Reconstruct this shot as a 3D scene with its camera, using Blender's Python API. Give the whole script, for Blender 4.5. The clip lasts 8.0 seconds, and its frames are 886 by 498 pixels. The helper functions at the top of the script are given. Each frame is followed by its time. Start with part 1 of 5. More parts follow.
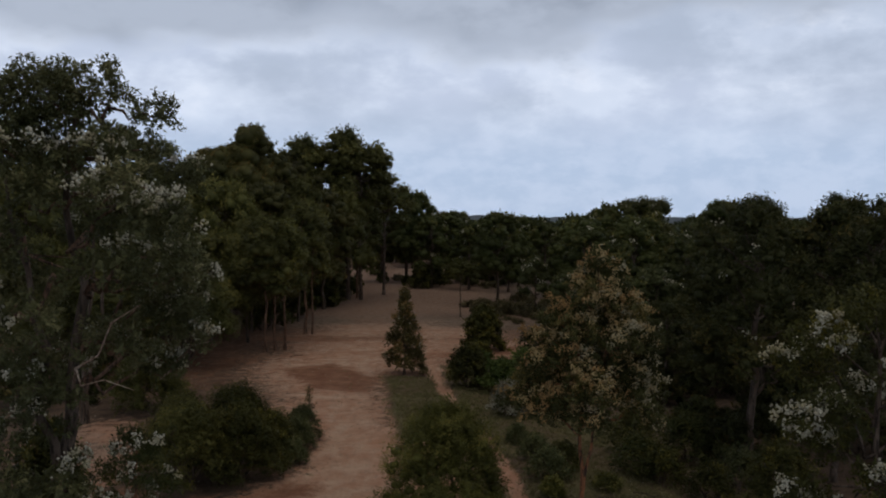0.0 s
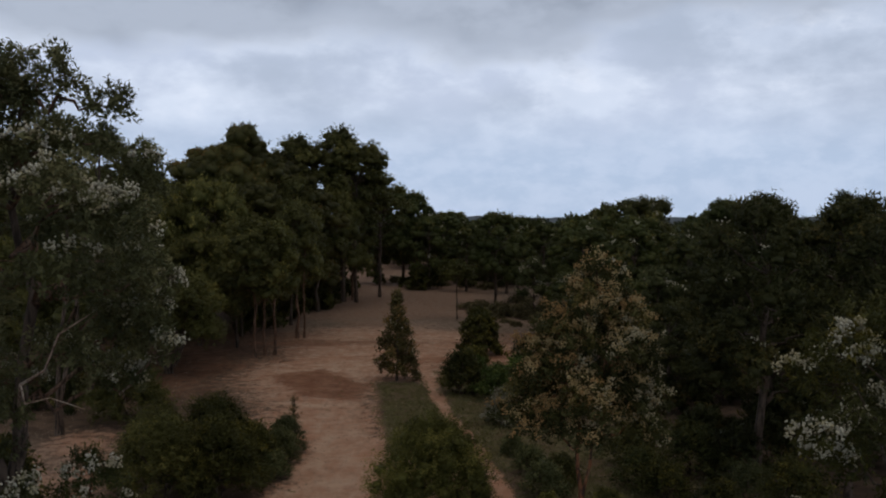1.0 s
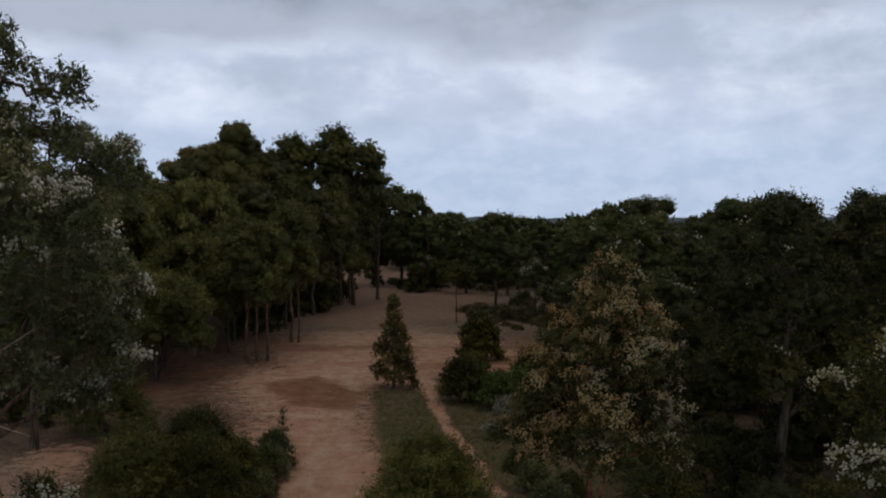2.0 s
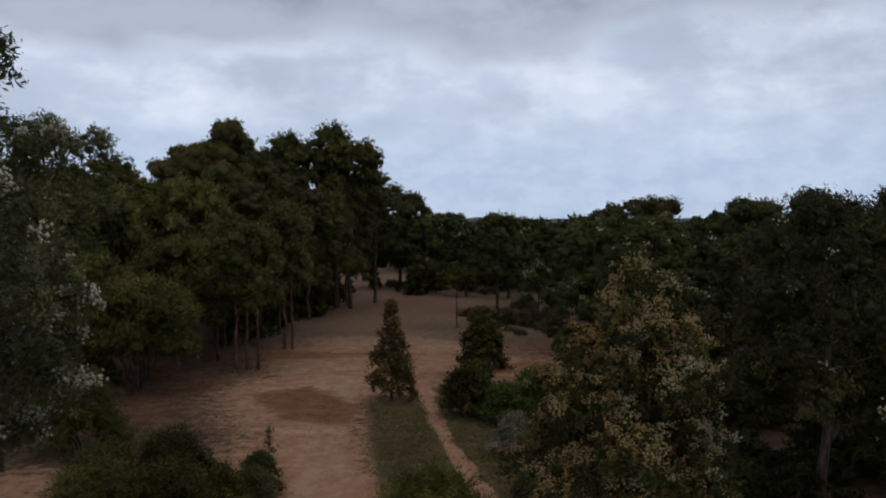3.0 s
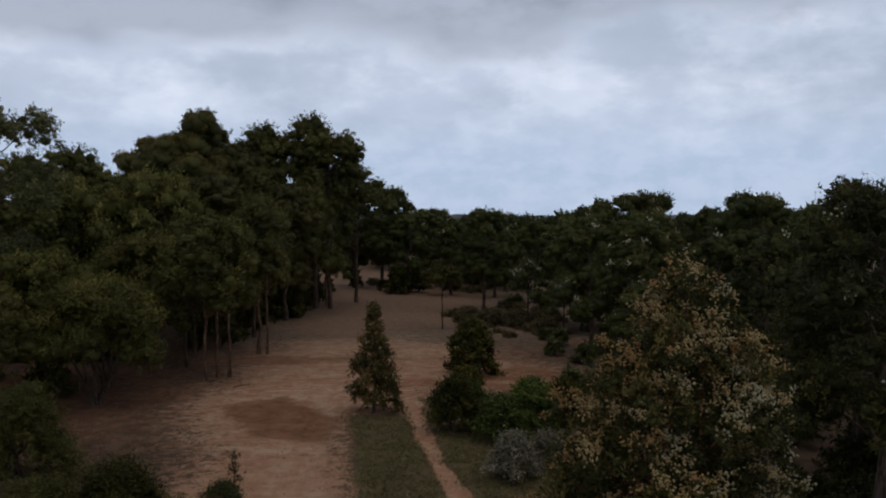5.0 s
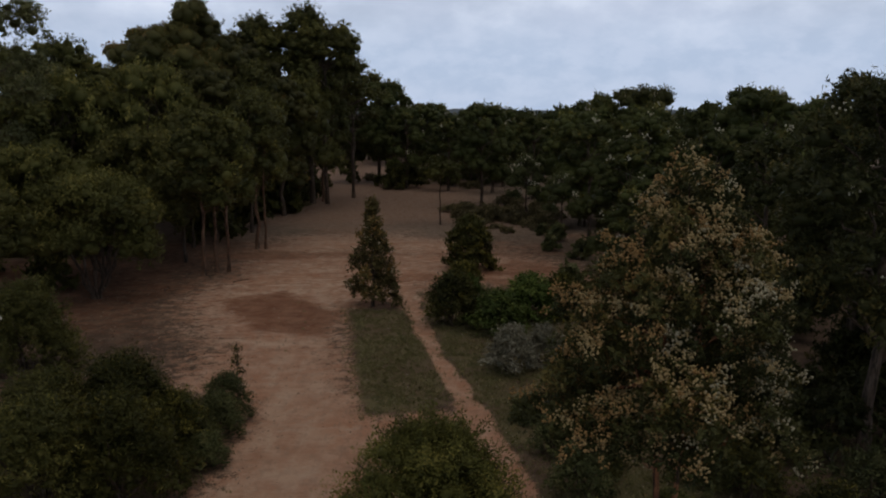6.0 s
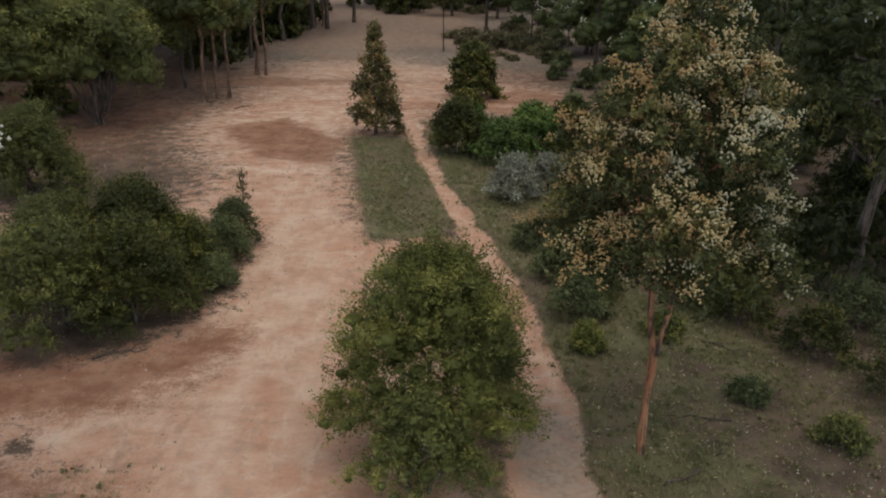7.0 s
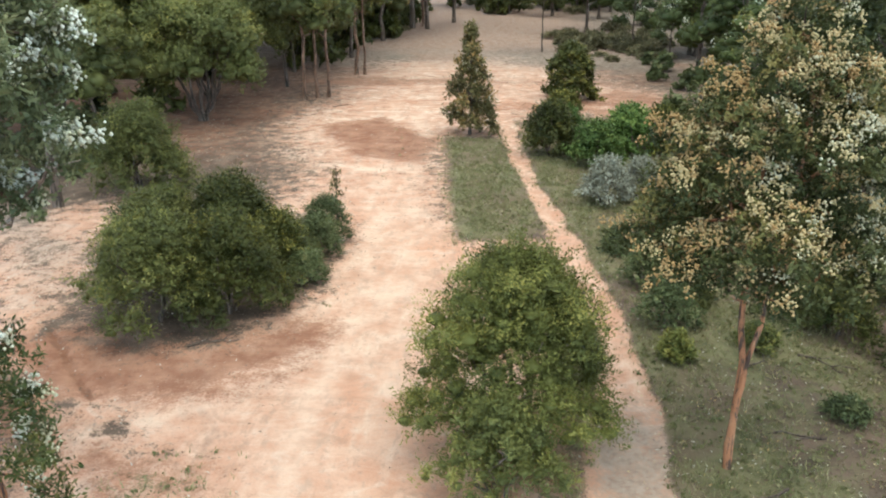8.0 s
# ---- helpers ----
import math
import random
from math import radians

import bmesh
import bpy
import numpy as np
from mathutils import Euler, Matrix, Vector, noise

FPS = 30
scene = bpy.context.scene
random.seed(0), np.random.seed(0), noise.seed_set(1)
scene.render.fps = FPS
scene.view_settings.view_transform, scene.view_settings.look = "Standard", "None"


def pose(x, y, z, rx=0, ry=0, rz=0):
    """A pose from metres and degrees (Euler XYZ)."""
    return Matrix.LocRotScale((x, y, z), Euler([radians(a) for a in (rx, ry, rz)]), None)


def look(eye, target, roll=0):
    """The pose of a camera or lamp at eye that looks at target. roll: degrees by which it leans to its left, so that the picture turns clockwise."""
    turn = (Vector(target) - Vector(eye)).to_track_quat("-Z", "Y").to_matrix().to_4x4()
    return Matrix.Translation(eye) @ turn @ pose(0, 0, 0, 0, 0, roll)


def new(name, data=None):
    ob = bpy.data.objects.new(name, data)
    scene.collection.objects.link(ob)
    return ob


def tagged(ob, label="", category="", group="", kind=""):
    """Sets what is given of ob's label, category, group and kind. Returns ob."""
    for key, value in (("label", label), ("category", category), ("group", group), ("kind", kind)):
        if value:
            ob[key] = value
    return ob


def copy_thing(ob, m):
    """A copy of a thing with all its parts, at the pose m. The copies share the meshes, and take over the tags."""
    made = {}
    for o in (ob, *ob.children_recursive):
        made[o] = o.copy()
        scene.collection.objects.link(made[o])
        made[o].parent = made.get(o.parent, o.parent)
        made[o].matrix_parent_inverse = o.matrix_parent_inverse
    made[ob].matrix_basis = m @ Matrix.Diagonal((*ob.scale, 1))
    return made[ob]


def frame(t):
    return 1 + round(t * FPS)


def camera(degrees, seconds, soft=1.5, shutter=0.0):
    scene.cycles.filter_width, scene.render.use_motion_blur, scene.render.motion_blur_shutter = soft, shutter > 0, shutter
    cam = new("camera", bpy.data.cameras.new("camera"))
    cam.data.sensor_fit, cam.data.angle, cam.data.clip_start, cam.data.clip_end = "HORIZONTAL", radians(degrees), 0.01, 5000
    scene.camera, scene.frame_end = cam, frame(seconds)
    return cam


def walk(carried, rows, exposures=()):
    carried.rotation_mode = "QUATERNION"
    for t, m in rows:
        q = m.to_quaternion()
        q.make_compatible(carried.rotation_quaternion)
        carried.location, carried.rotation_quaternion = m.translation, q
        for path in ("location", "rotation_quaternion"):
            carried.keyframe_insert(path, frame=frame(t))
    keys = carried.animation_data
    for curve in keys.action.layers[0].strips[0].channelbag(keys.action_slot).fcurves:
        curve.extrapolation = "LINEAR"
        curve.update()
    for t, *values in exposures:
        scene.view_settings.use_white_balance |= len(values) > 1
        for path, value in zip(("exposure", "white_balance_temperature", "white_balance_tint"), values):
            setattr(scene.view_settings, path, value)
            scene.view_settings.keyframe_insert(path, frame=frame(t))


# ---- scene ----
cam = camera(54.8, 8.0, soft=2.0)
PATH = [
    (0, (0.018, 0.001, 11.256), (0.023, 1.999, 11.186), 0.3),
    (0.5, (0.243, 0.81, 11.247), (0.247, 2.809, 11.177), 0.3),
    (1, (0.474, 2.195, 11.221), (0.479, 4.194, 11.153), 0.1),
    (1.5, (0.562, 3.267, 11.197), (0.567, 5.266, 11.13), -0.0),
    (3, (0.442, 8.274, 11.175), (0.451, 10.273, 11.111), -0.1),
    (3.5, (0.379, 9.523, 11.168), (0.39, 11.522, 11.105), -0.1),
    (4, (0.28, 11.008, 11.161), (0.298, 13.007, 11.101), -0.1),
    (5.5, (0.031, 13.116, 11.058), (0.093, 15.113, 10.959), -0.1),
    (6, (-0.009, 13.119, 11.051), (0.051, 15.093, 10.737), -0.0),
    (6.5, (-0.052, 13.045, 11.024), (0.006, 14.959, 10.445), 0.1),
    (7, (-0.083, 12.953, 10.992), (-0.028, 14.827, 10.296), 0.5),
    (7.1, (-0.037, 12.969, 10.991), (-0.035, 14.844, 10.294), 0.4),
    (7.2, (0.009, 12.985, 10.99), (-0.066, 14.858, 10.293), 0.2),
    (7.3, (0.055, 13.002, 10.989), (-0.09, 14.871, 10.291), 0.1),
    (7.4, (0.101, 13.018, 10.988), (-0.068, 14.885, 10.29), -0.1),
    (7.5, (0.147, 13.034, 10.987), (-0.025, 14.901, 10.288), -0.3),
    (8, (0.144, 13.003, 10.996), (-0.022, 14.87, 10.3), -0.2),
]
walk(cam, [(t, look(eye, target, roll)) for t, eye, target, roll in PATH],
     exposures=[(0, 0.0, 6500, 11), (4.2, 0.0, 6500, 11), (5.5, -0.09, 6550, 11), (6.1, 0.0, 6600, 12), (6.5, 0.46, 6400, 11), (7.0, 1.62, 6000, 4), (7.3, 2.38, 5850, 1), (7.5, 2.68, 5700, -2), (8.0, 2.88, 5600, -5)])

# ---- sky and light ----
world = bpy.data.worlds.new("overcast_sky")
scene.world = world
world.use_nodes = True
wn, wl = world.node_tree.nodes, world.node_tree.links
wn.clear()


def wnode(kind, **props):
    n = wn.new(kind)
    for k, v in props.items():
        if k == "operation":
            n.operation = v
        elif k == "blend":
            n.data_type, n.blend_type = "RGBA", v
    return n


def wmath(op, a, b=None, clamp=False):
    n = wnode("ShaderNodeMath", operation=op)
    n.use_clamp = clamp
    for i, v in enumerate((a, b)):
        if v is None:
            continue
        if isinstance(v, (int, float)):
            n.inputs[i].default_value = v
        else:
            wl.new(v, n.inputs[i])
    return n.outputs[0]


def wmix(fac, a, b):
    n = wnode("ShaderNodeMix", blend="MIX")
    for i, v in ((0, fac), (6, a), (7, b)):
        if isinstance(v, (int, float)):
            n.inputs[i].default_value = v
        elif isinstance(v, tuple):
            n.inputs[i].default_value = (*v, 1)
        else:
            wl.new(v, n.inputs[i])
    return n.outputs[2]


def wnoise(vector, scale, detail, rough):
    n = wn.new("ShaderNodeTexNoise")
    n.inputs["Scale"].default_value, n.inputs["Detail"].default_value, n.inputs["Roughness"].default_value = scale, detail, rough
    wl.new(vector, n.inputs["Vector"])
    return n.outputs[0]


def wramp(value, low, high):
    n = wn.new("ShaderNodeMapRange")
    n.interpolation_type = "SMOOTHSTEP"
    n.inputs[1].default_value, n.inputs[2].default_value = low, high
    wl.new(value, n.inputs[0])
    return n.outputs[0]


SUN_ELEVATION, SUN_ROTATION = radians(75), radians(150)
coord = wn.new("ShaderNodeTexCoord")
split = wn.new("ShaderNodeSeparateXYZ")
wl.new(coord.outputs["Generated"], split.inputs[0])
height = wmath("MAXIMUM", split.outputs[2], 0.0)
squash = wn.new("ShaderNodeVectorMath")
squash.operation = "MULTIPLY_ADD"
wl.new(coord.outputs["Generated"], squash.inputs[0])
squash.inputs[1].default_value = (-1.0, 1.0, 1.9)
squash.inputs[2].default_value = (2.3, 0.4, 1.1)
big = wnoise(squash.outputs[0], 3.0, 4, 0.5)
billow = wnoise(squash.outputs[0], 7.5, 6, 0.55)
wisp = wnoise(squash.outputs[0], 24.0, 5, 0.6)
# ragged heights: the cloud base darkens overhead, a bright break lies above the horizon
ragged = wmath("ADD", height, wmath("MULTIPLY", wmath("SUBTRACT", big, 0.5), 0.22))
ragged = wmath("ADD", ragged, wmath("MULTIPLY", wmath("SUBTRACT", billow, 0.5), 0.16))
low_air = wmix(wramp(wisp, 0.35, 0.65), (0.50, 0.625, 0.83), (0.585, 0.70, 0.90))
break_sky = wmix(wramp(billow, 0.40, 0.60), (0.60, 0.685, 0.855), (0.78, 0.87, 1.03))
break_sky = wmix(wramp(big, 0.36, 0.56), wmix(wramp(billow, 0.4, 0.62), (0.49, 0.57, 0.71), (0.64, 0.73, 0.89)), break_sky)
break_sky = wmix(wmath("MULTIPLY", wramp(wisp, 0.40, 0.75), wmath("MULTIPLY", wramp(billow, 0.5, 0.66), 0.7)), break_sky, (0.92, 0.99, 1.12))
grey_base = wmix(wramp(billow, 0.34, 0.64), (0.31, 0.36, 0.445), (0.49, 0.555, 0.67))
overhead = wmix(wramp(billow, 0.3, 0.7), (0.10, 0.102, 0.106), (0.165, 0.167, 0.173))
overhead = wmix(wramp(height, 0.28, 0.42), grey_base, overhead)
veil = wmix(wramp(height, 0.05, 0.15), low_air, break_sky)
veil = wmix(wramp(ragged, 0.182, 0.240), veil, overhead)
sky = wn.new("ShaderNodeTexSky")
sky.sky_type, sky.sun_disc = "NISHITA", False
sky.sun_elevation, sky.sun_rotation = SUN_ELEVATION, SUN_ROTATION
sky_light = wn.new("ShaderNodeBackground")
sky_light.inputs[1].default_value = 0.05
wl.new(sky.outputs[0], sky_light.inputs[0])
cloud_light = wn.new("ShaderNodeBackground")
cloud_light.inputs[1].default_value = 0.95
wl.new(veil, cloud_light.inputs[0])
both = wn.new("ShaderNodeMixShader")
both.inputs[0].default_value = 0.92
wl.new(sky_light.outputs[0], both.inputs[1])
wl.new(cloud_light.outputs[0], both.inputs[2])
world_out = wn.new("ShaderNodeOutputWorld")
wl.new(both.outputs[0], world_out.inputs[0])

sun = new("sun", bpy.data.lights.new("sun", "SUN"))
sun.data.energy, sun.data.angle, sun.data.color = 0.56, radians(75), (1.0, 0.89, 0.73)
sun.matrix_world = look((8, -14, 62), (0, 0, 0))


# ---- materials ----
def rgba(c):
    return (*c, 1.0)


class Nodes:
    """A small builder for one node material."""

    def __init__(self, name):
        self.mat = bpy.data.materials.new(name)
        self.mat.use_nodes = True
        self.t = self.mat.node_tree
        self.t.nodes.clear()
        self.out = self.t.nodes.new("ShaderNodeOutputMaterial")

    def put(self, socket, v):
        if isinstance(v, bpy.types.NodeSocket):
            self.t.links.new(v, socket)
        elif isinstance(v, tuple) and len(v) == 3 and socket.type == "RGBA":
            socket.default_value = rgba(v)
        else:
            socket.default_value = v

    def coords(self):
        return self.t.nodes.new("ShaderNodeTexCoord").outputs["Object"]

    def world_place(self):
        return self.t.nodes.new("ShaderNodeNewGeometry").outputs["Position"]

    def scaled(self, vector, s):
        n = self.t.nodes.new("ShaderNodeVectorMath")
        n.operation = "MULTIPLY"
        self.put(n.inputs[0], vector)
        n.inputs[1].default_value = s
        return n.outputs[0]

    def noise(self, vector, scale, detail=4, rough=0.55, swirl=0.0):
        n = self.t.nodes.new("ShaderNodeTexNoise")
        self.put(n.inputs["Vector"], vector)
        n.inputs["Scale"].default_value, n.inputs["Detail"].default_value, n.inputs["Roughness"].default_value = scale, detail, rough
        n.inputs["Distortion"].default_value = swirl
        return n.outputs[0]

    def ramp(self, value, low, high, to_low=0.0, to_high=1.0):
        n = self.t.nodes.new("ShaderNodeMapRange")
        n.interpolation_type = "SMOOTHSTEP"
        self.put(n.inputs[0], value)
        for i, v in enumerate((low, high, to_low, to_high)):
            n.inputs[i + 1].default_value = v
        return n.outputs[0]

    def math(self, op, a, b=0.0):
        n = self.t.nodes.new("ShaderNodeMath")
        n.operation = op
        self.put(n.inputs[0], a)
        self.put(n.inputs[1], b)
        return n.outputs[0]

    def mix(self, fac, a, b):
        n = self.t.nodes.new("ShaderNodeMix")
        n.data_type = "RGBA"
        self.put(n.inputs[0], fac)
        self.put(n.inputs[6], a)
        self.put(n.inputs[7], b)
        return n.outputs[2]

    def attribute(self, name):
        n = self.t.nodes.new("ShaderNodeAttribute")
        n.attribute_name = name
        return n

    def island(self):
        return self.t.nodes.new("ShaderNodeNewGeometry").outputs["Random Per Island"]

    def object_random(self):
        return self.t.nodes.new("ShaderNodeObjectInfo").outputs["Random"]

    def bump(self, value, strength, distance):
        n = self.t.nodes.new("ShaderNodeBump")
        n.inputs["Strength"].default_value, n.inputs["Distance"].default_value = strength, distance
        self.put(n.inputs["Height"], value)
        return n.outputs[0]

    def surface(self, colour, rough=0.8, normal=None, translucent=0.0, through_colour=None, specular=0.4):
        p = self.t.nodes.new("ShaderNodeBsdfPrincipled")
        self.put(p.inputs["Base Color"], colour)
        self.put(p.inputs["Roughness"], rough)
        p.inputs["Specular IOR Level"].default_value = specular
        if normal is not None:
            self.put(p.inputs["Normal"], normal)
        result = p.outputs[0]
        if translucent:
            tr = self.t.nodes.new("ShaderNodeBsdfTranslucent")
            self.put(tr.inputs[0], through_colour or colour)
            m = self.t.nodes.new("ShaderNodeMixShader")
            m.inputs[0].default_value = translucent
            self.t.links.new(result, m.inputs[1])
            self.t.links.new(tr.outputs[0], m.inputs[2])
            result = m.outputs[0]
        self.t.links.new(result, self.out.inputs[0])
        return self.mat


def leaf_material(name, dark, light, tip, spread=0.3):
    """Foliage: tone by clump, leaf and tree, with some new-growth colour."""
    n = Nodes(name)
    clump = n.attribute("tone").outputs["Fac"]
    one = n.math("ADD", n.math("MULTIPLY", clump, 1 - spread), n.math("MULTIPLY", n.island(), spread))
    colour = n.mix(one, dark, light)
    fresh = n.ramp(clump, 0.72, 0.98, 0.0, 0.75)
    colour = n.mix(fresh, colour, tip)
    shade = n.ramp(n.object_random(), 0, 1, 0.78, 1.18)
    hsv = n.t.nodes.new("ShaderNodeHueSaturation")
    n.put(hsv.inputs["Value"], shade)
    n.put(hsv.inputs["Color"], colour)
    return n.surface(hsv.outputs[0], 0.55, translucent=0.20, specular=0.22)


def bark_material(name, base, pale, dark, pale_share=0.55):
    n = Nodes(name)
    c = n.coords()
    long_grain = n.noise(n.scaled(c, (6, 6, 0.9)), 1.6, 6, 0.65)
    patch = n.noise(n.scaled(c, (1.4, 1.4, 0.6)), 1.3, 3)
    colour = n.mix(n.ramp(patch, pale_share - 0.1, pale_share + 0.1), base, pale)
    colour = n.mix(n.ramp(long_grain, 0.47, 0.58, 0, 0.92), colour, dark)
    return n.surface(colour, 0.85, n.bump(long_grain, 0.6, 0.03))


def blossom_material(name, a, b, c):
    n = Nodes(name)
    tone = n.attribute("tone").outputs["Fac"]
    colour = n.mix(n.ramp(tone, 0.35, 0.55), a, b)
    colour = n.mix(n.ramp(tone, 0.72, 0.9), colour, c)
    colour = n.mix(n.math("MULTIPLY", n.island(), 0.3), colour, (0.34, 0.29, 0.15))
    return n.surface(colour, 0.75, translucent=0.2)


EUC = leaf_material("eucalypt_leaf", (0.030, 0.042, 0.010), (0.120, 0.132, 0.036), (0.21, 0.18, 0.045))
EUC_GREY = leaf_material("grey_green_leaf", (0.048, 0.060, 0.022), (0.155, 0.168, 0.066), (0.21, 0.205, 0.085))
EUC_BROWN = leaf_material("olive_brown_leaf", (0.034, 0.038, 0.011), (0.140, 0.126, 0.035), (0.27, 0.160, 0.05))
BLOODWOOD = leaf_material("bloodwood_leaf", (0.026, 0.032, 0.009), (0.102, 0.100, 0.030), (0.19, 0.145, 0.042))
WATTLE = leaf_material("wattle_leaf", (0.056, 0.064, 0.014), (0.250, 0.240, 0.054), (0.34, 0.30, 0.075))
GUM = leaf_material("gum_leaf", (0.060, 0.070, 0.026), (0.225, 0.230, 0.095), (0.32, 0.30, 0.14))
BUSH = leaf_material("dark_bush_leaf", (0.025, 0.031, 0.007), (0.116, 0.114, 0.025), (0.22, 0.185, 0.036))
OLIVE = leaf_material("olive_leaf", (0.040, 0.046, 0.012), (0.172, 0.168, 0.045), (0.26, 0.23, 0.06))
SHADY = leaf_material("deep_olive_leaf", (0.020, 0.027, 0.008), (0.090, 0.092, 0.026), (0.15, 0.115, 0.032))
FERN = leaf_material("bright_fern_leaf", (0.038, 0.064, 0.013), (0.130, 0.185, 0.042), (0.20, 0.24, 0.06))
SCRUB = leaf_material("scrub_leaf", (0.058, 0.052, 0.024), (0.175, 0.150, 0.072), (0.27, 0.22, 0.12))
RUSTY = leaf_material("rust_tinged_leaf", (0.044, 0.042, 0.014), (0.185, 0.150, 0.050), (0.34, 0.195, 0.065))
SILVER = leaf_material("silver_leaf", (0.16, 0.155, 0.105), (0.37, 0.355, 0.27), (0.52, 0.50, 0.40))
PURPLE = leaf_material("purple_brown_leaf", (0.05, 0.025, 0.025), (0.10, 0.055, 0.05), (0.12, 0.075, 0.05))
FAR_LEAF = leaf_material("far_wood_leaf", (0.030, 0.042, 0.018), (0.085, 0.100, 0.042), (0.12, 0.13, 0.05))
# the blue cast in this leaf colour stands in for distance haze
HAZED_RIDGE = leaf_material("hazed_ridge_leaf", (0.07, 0.10, 0.12), (0.10, 0.13, 0.15), (0.11, 0.14, 0.15))
CREAM = blossom_material("cream_blossom", (0.58, 0.53, 0.37), (0.56, 0.425, 0.21), (0.47, 0.28, 0.11))
WHITE_BLOSSOM = blossom_material("white_blossom", (0.76, 0.74, 0.62), (0.70, 0.67, 0.52), (0.64, 0.59, 0.40))
BARK_RED = bark_material("red_brown_bark", (0.310, 0.130, 0.058), (0.42, 0.245, 0.14), (0.030, 0.021, 0.016), 0.55)
BARK_GREY = bark_material("grey_brown_bark", (0.105, 0.072, 0.052), (0.18, 0.135, 0.105), (0.030, 0.022, 0.016))
BARK_BROWN = bark_material("brown_bark", (0.165, 0.092, 0.058), (0.27, 0.17, 0.115), (0.040, 0.026, 0.018))
BARK_PALE = bark_material("pale_smooth_bark", (0.36, 0.26, 0.19), (0.48, 0.40, 0.32), (0.16, 0.10, 0.07))


def ground_material():
    n = Nodes("sandy_ground")
    place = n.world_place()
    cover = n.attribute("cover")
    rgb = n.t.nodes.new("ShaderNodeSeparateColor")
    n.t.links.new(cover.outputs["Color"], rgb.inputs[0])
    sand_share, grass_share, red_share = rgb.outputs[0], rgb.outputs[1], rgb.outputs[2]
    grey_share = cover.outputs["Alpha"]
    wide = n.noise(place, 0.22, 5, 0.6)
    mid = n.noise(place, 0.9, 9, 0.68)
    small = n.noise(place, 7.0, 5, 0.65)
    grit = n.noise(place, 40.0, 3, 0.7)
    streak = n.noise(n.scaled(place, (1.7, 0.42, 1.0)), 1.0, 7, 0.66)
    terrace = n.noise(n.scaled(place, (0.40, 0.55, 1.0)), 1.0, 9, 0.68, 2.2)
    crease = n.noise(n.scaled(place, (2.6, 1.1, 1.0)), 1.0, 9, 0.74)
    sand = n.mix(n.ramp(mid, 0.34, 0.68), (0.445, 0.236, 0.152), (0.560, 0.356, 0.256))
    sand = n.mix(n.ramp(wide, 0.42, 0.66, 0, 0.7), sand, (0.510, 0.262, 0.164))
    sand = n.mix(n.ramp(streak, 0.48, 0.74, 0, 0.7), sand, (0.615, 0.445, 0.338))
    sand = n.mix(n.ramp(terrace, 0.52, 0.64, 0, 0.5), sand, (0.350, 0.205, 0.140))
    sand = n.mix(n.ramp(terrace, 0.46, 0.36, 0, 0.5), sand, (0.560, 0.415, 0.325))
    ridge = n.noise(n.scaled(place, (0.50, 1.15, 1.0)), 1.0, 7, 0.72, 1.8)
    parts = n.t.nodes.new("ShaderNodeSeparateXYZ")
    n.put(parts.inputs[0], place)
    washed = n.math("MULTIPLY", n.ramp(ridge, 0.53, 0.58), n.ramp(parts.outputs[1], 46, 64, 0.12, 0.65))
    bare = n.math("MULTIPLY", n.ramp(ridge, 0.49, 0.42), n.ramp(parts.outputs[1], 46, 64, 0.1, 0.5))
    sand = n.mix(bare, sand, (0.300, 0.150, 0.095))
    sand = n.mix(washed, sand, (0.650, 0.500, 0.390))
    sand = n.mix(n.ramp(crease, 0.52, 0.62, 0, 0.65), sand, (0.355, 0.228, 0.165))
    sand = n.mix(n.ramp(small, 0.54, 0.68, 0, 0.55), sand, (0.310, 0.200, 0.145))
    sand = n.mix(n.ramp(grit, 0.58, 0.74, 0, 0.5), sand, (0.260, 0.175, 0.130))
    worn = n.attribute("wear").outputs["Fac"]
    sand = n.mix(n.math("MULTIPLY", worn, n.ramp(mid, 0.30, 0.60, 0.25, 0.75)), sand, (0.640, 0.465, 0.355))
    red = n.mix(n.ramp(mid, 0.38, 0.66), (0.190, 0.082, 0.047), (0.305, 0.150, 0.092))
    grey = n.mix(n.ramp(small, 0.35, 0.68), (0.245, 0.190, 0.150), (0.370, 0.300, 0.245))
    litter = n.mix(n.ramp(mid, 0.35, 0.65), (0.088, 0.062, 0.046), (0.172, 0.118, 0.086))
    litter = n.mix(n.ramp(small, 0.56, 0.72, 0, 0.8), litter, (0.055, 0.040, 0.032))
    turf = n.mix(n.ramp(mid, 0.36, 0.62), (0.088, 0.086, 0.040), (0.180, 0.158, 0.082))
    turf = n.mix(n.ramp(wide, 0.40, 0.56, 0, 0.8), turf, (0.150, 0.104, 0.070))
    turf = n.mix(n.ramp(small, 0.56, 0.70, 0, 0.75), turf, (0.235, 0.178, 0.118))
    turf = n.mix(n.ramp(grit, 0.60, 0.70, 0, 0.6), turf, (0.050, 0.045, 0.022))
    ragged = n.math("MULTIPLY", n.math("SUBTRACT", n.noise(place, 1.6, 10, 0.78), 0.5), 1.5)
    crumbs = n.math("MULTIPLY", n.math("SUBTRACT", n.noise(place, 14.0, 6, 0.75), 0.5), 0.9)
    broken = n.math("ADD", ragged, crumbs)
    colour = n.mix(n.ramp(n.math("ADD", sand_share, broken), 0.40, 0.62), litter, sand)
    colour = n.mix(n.ramp(n.math("ADD", red_share, broken), 0.34, 0.80, 0, 0.85), colour, red)
    colour = n.mix(n.ramp(n.math("ADD", grey_share, broken), 0.30, 0.80, 0, 0.8), colour, grey)
    colour = n.mix(n.ramp(n.math("ADD", grass_share, broken), 0.36, 0.62), colour, turf)
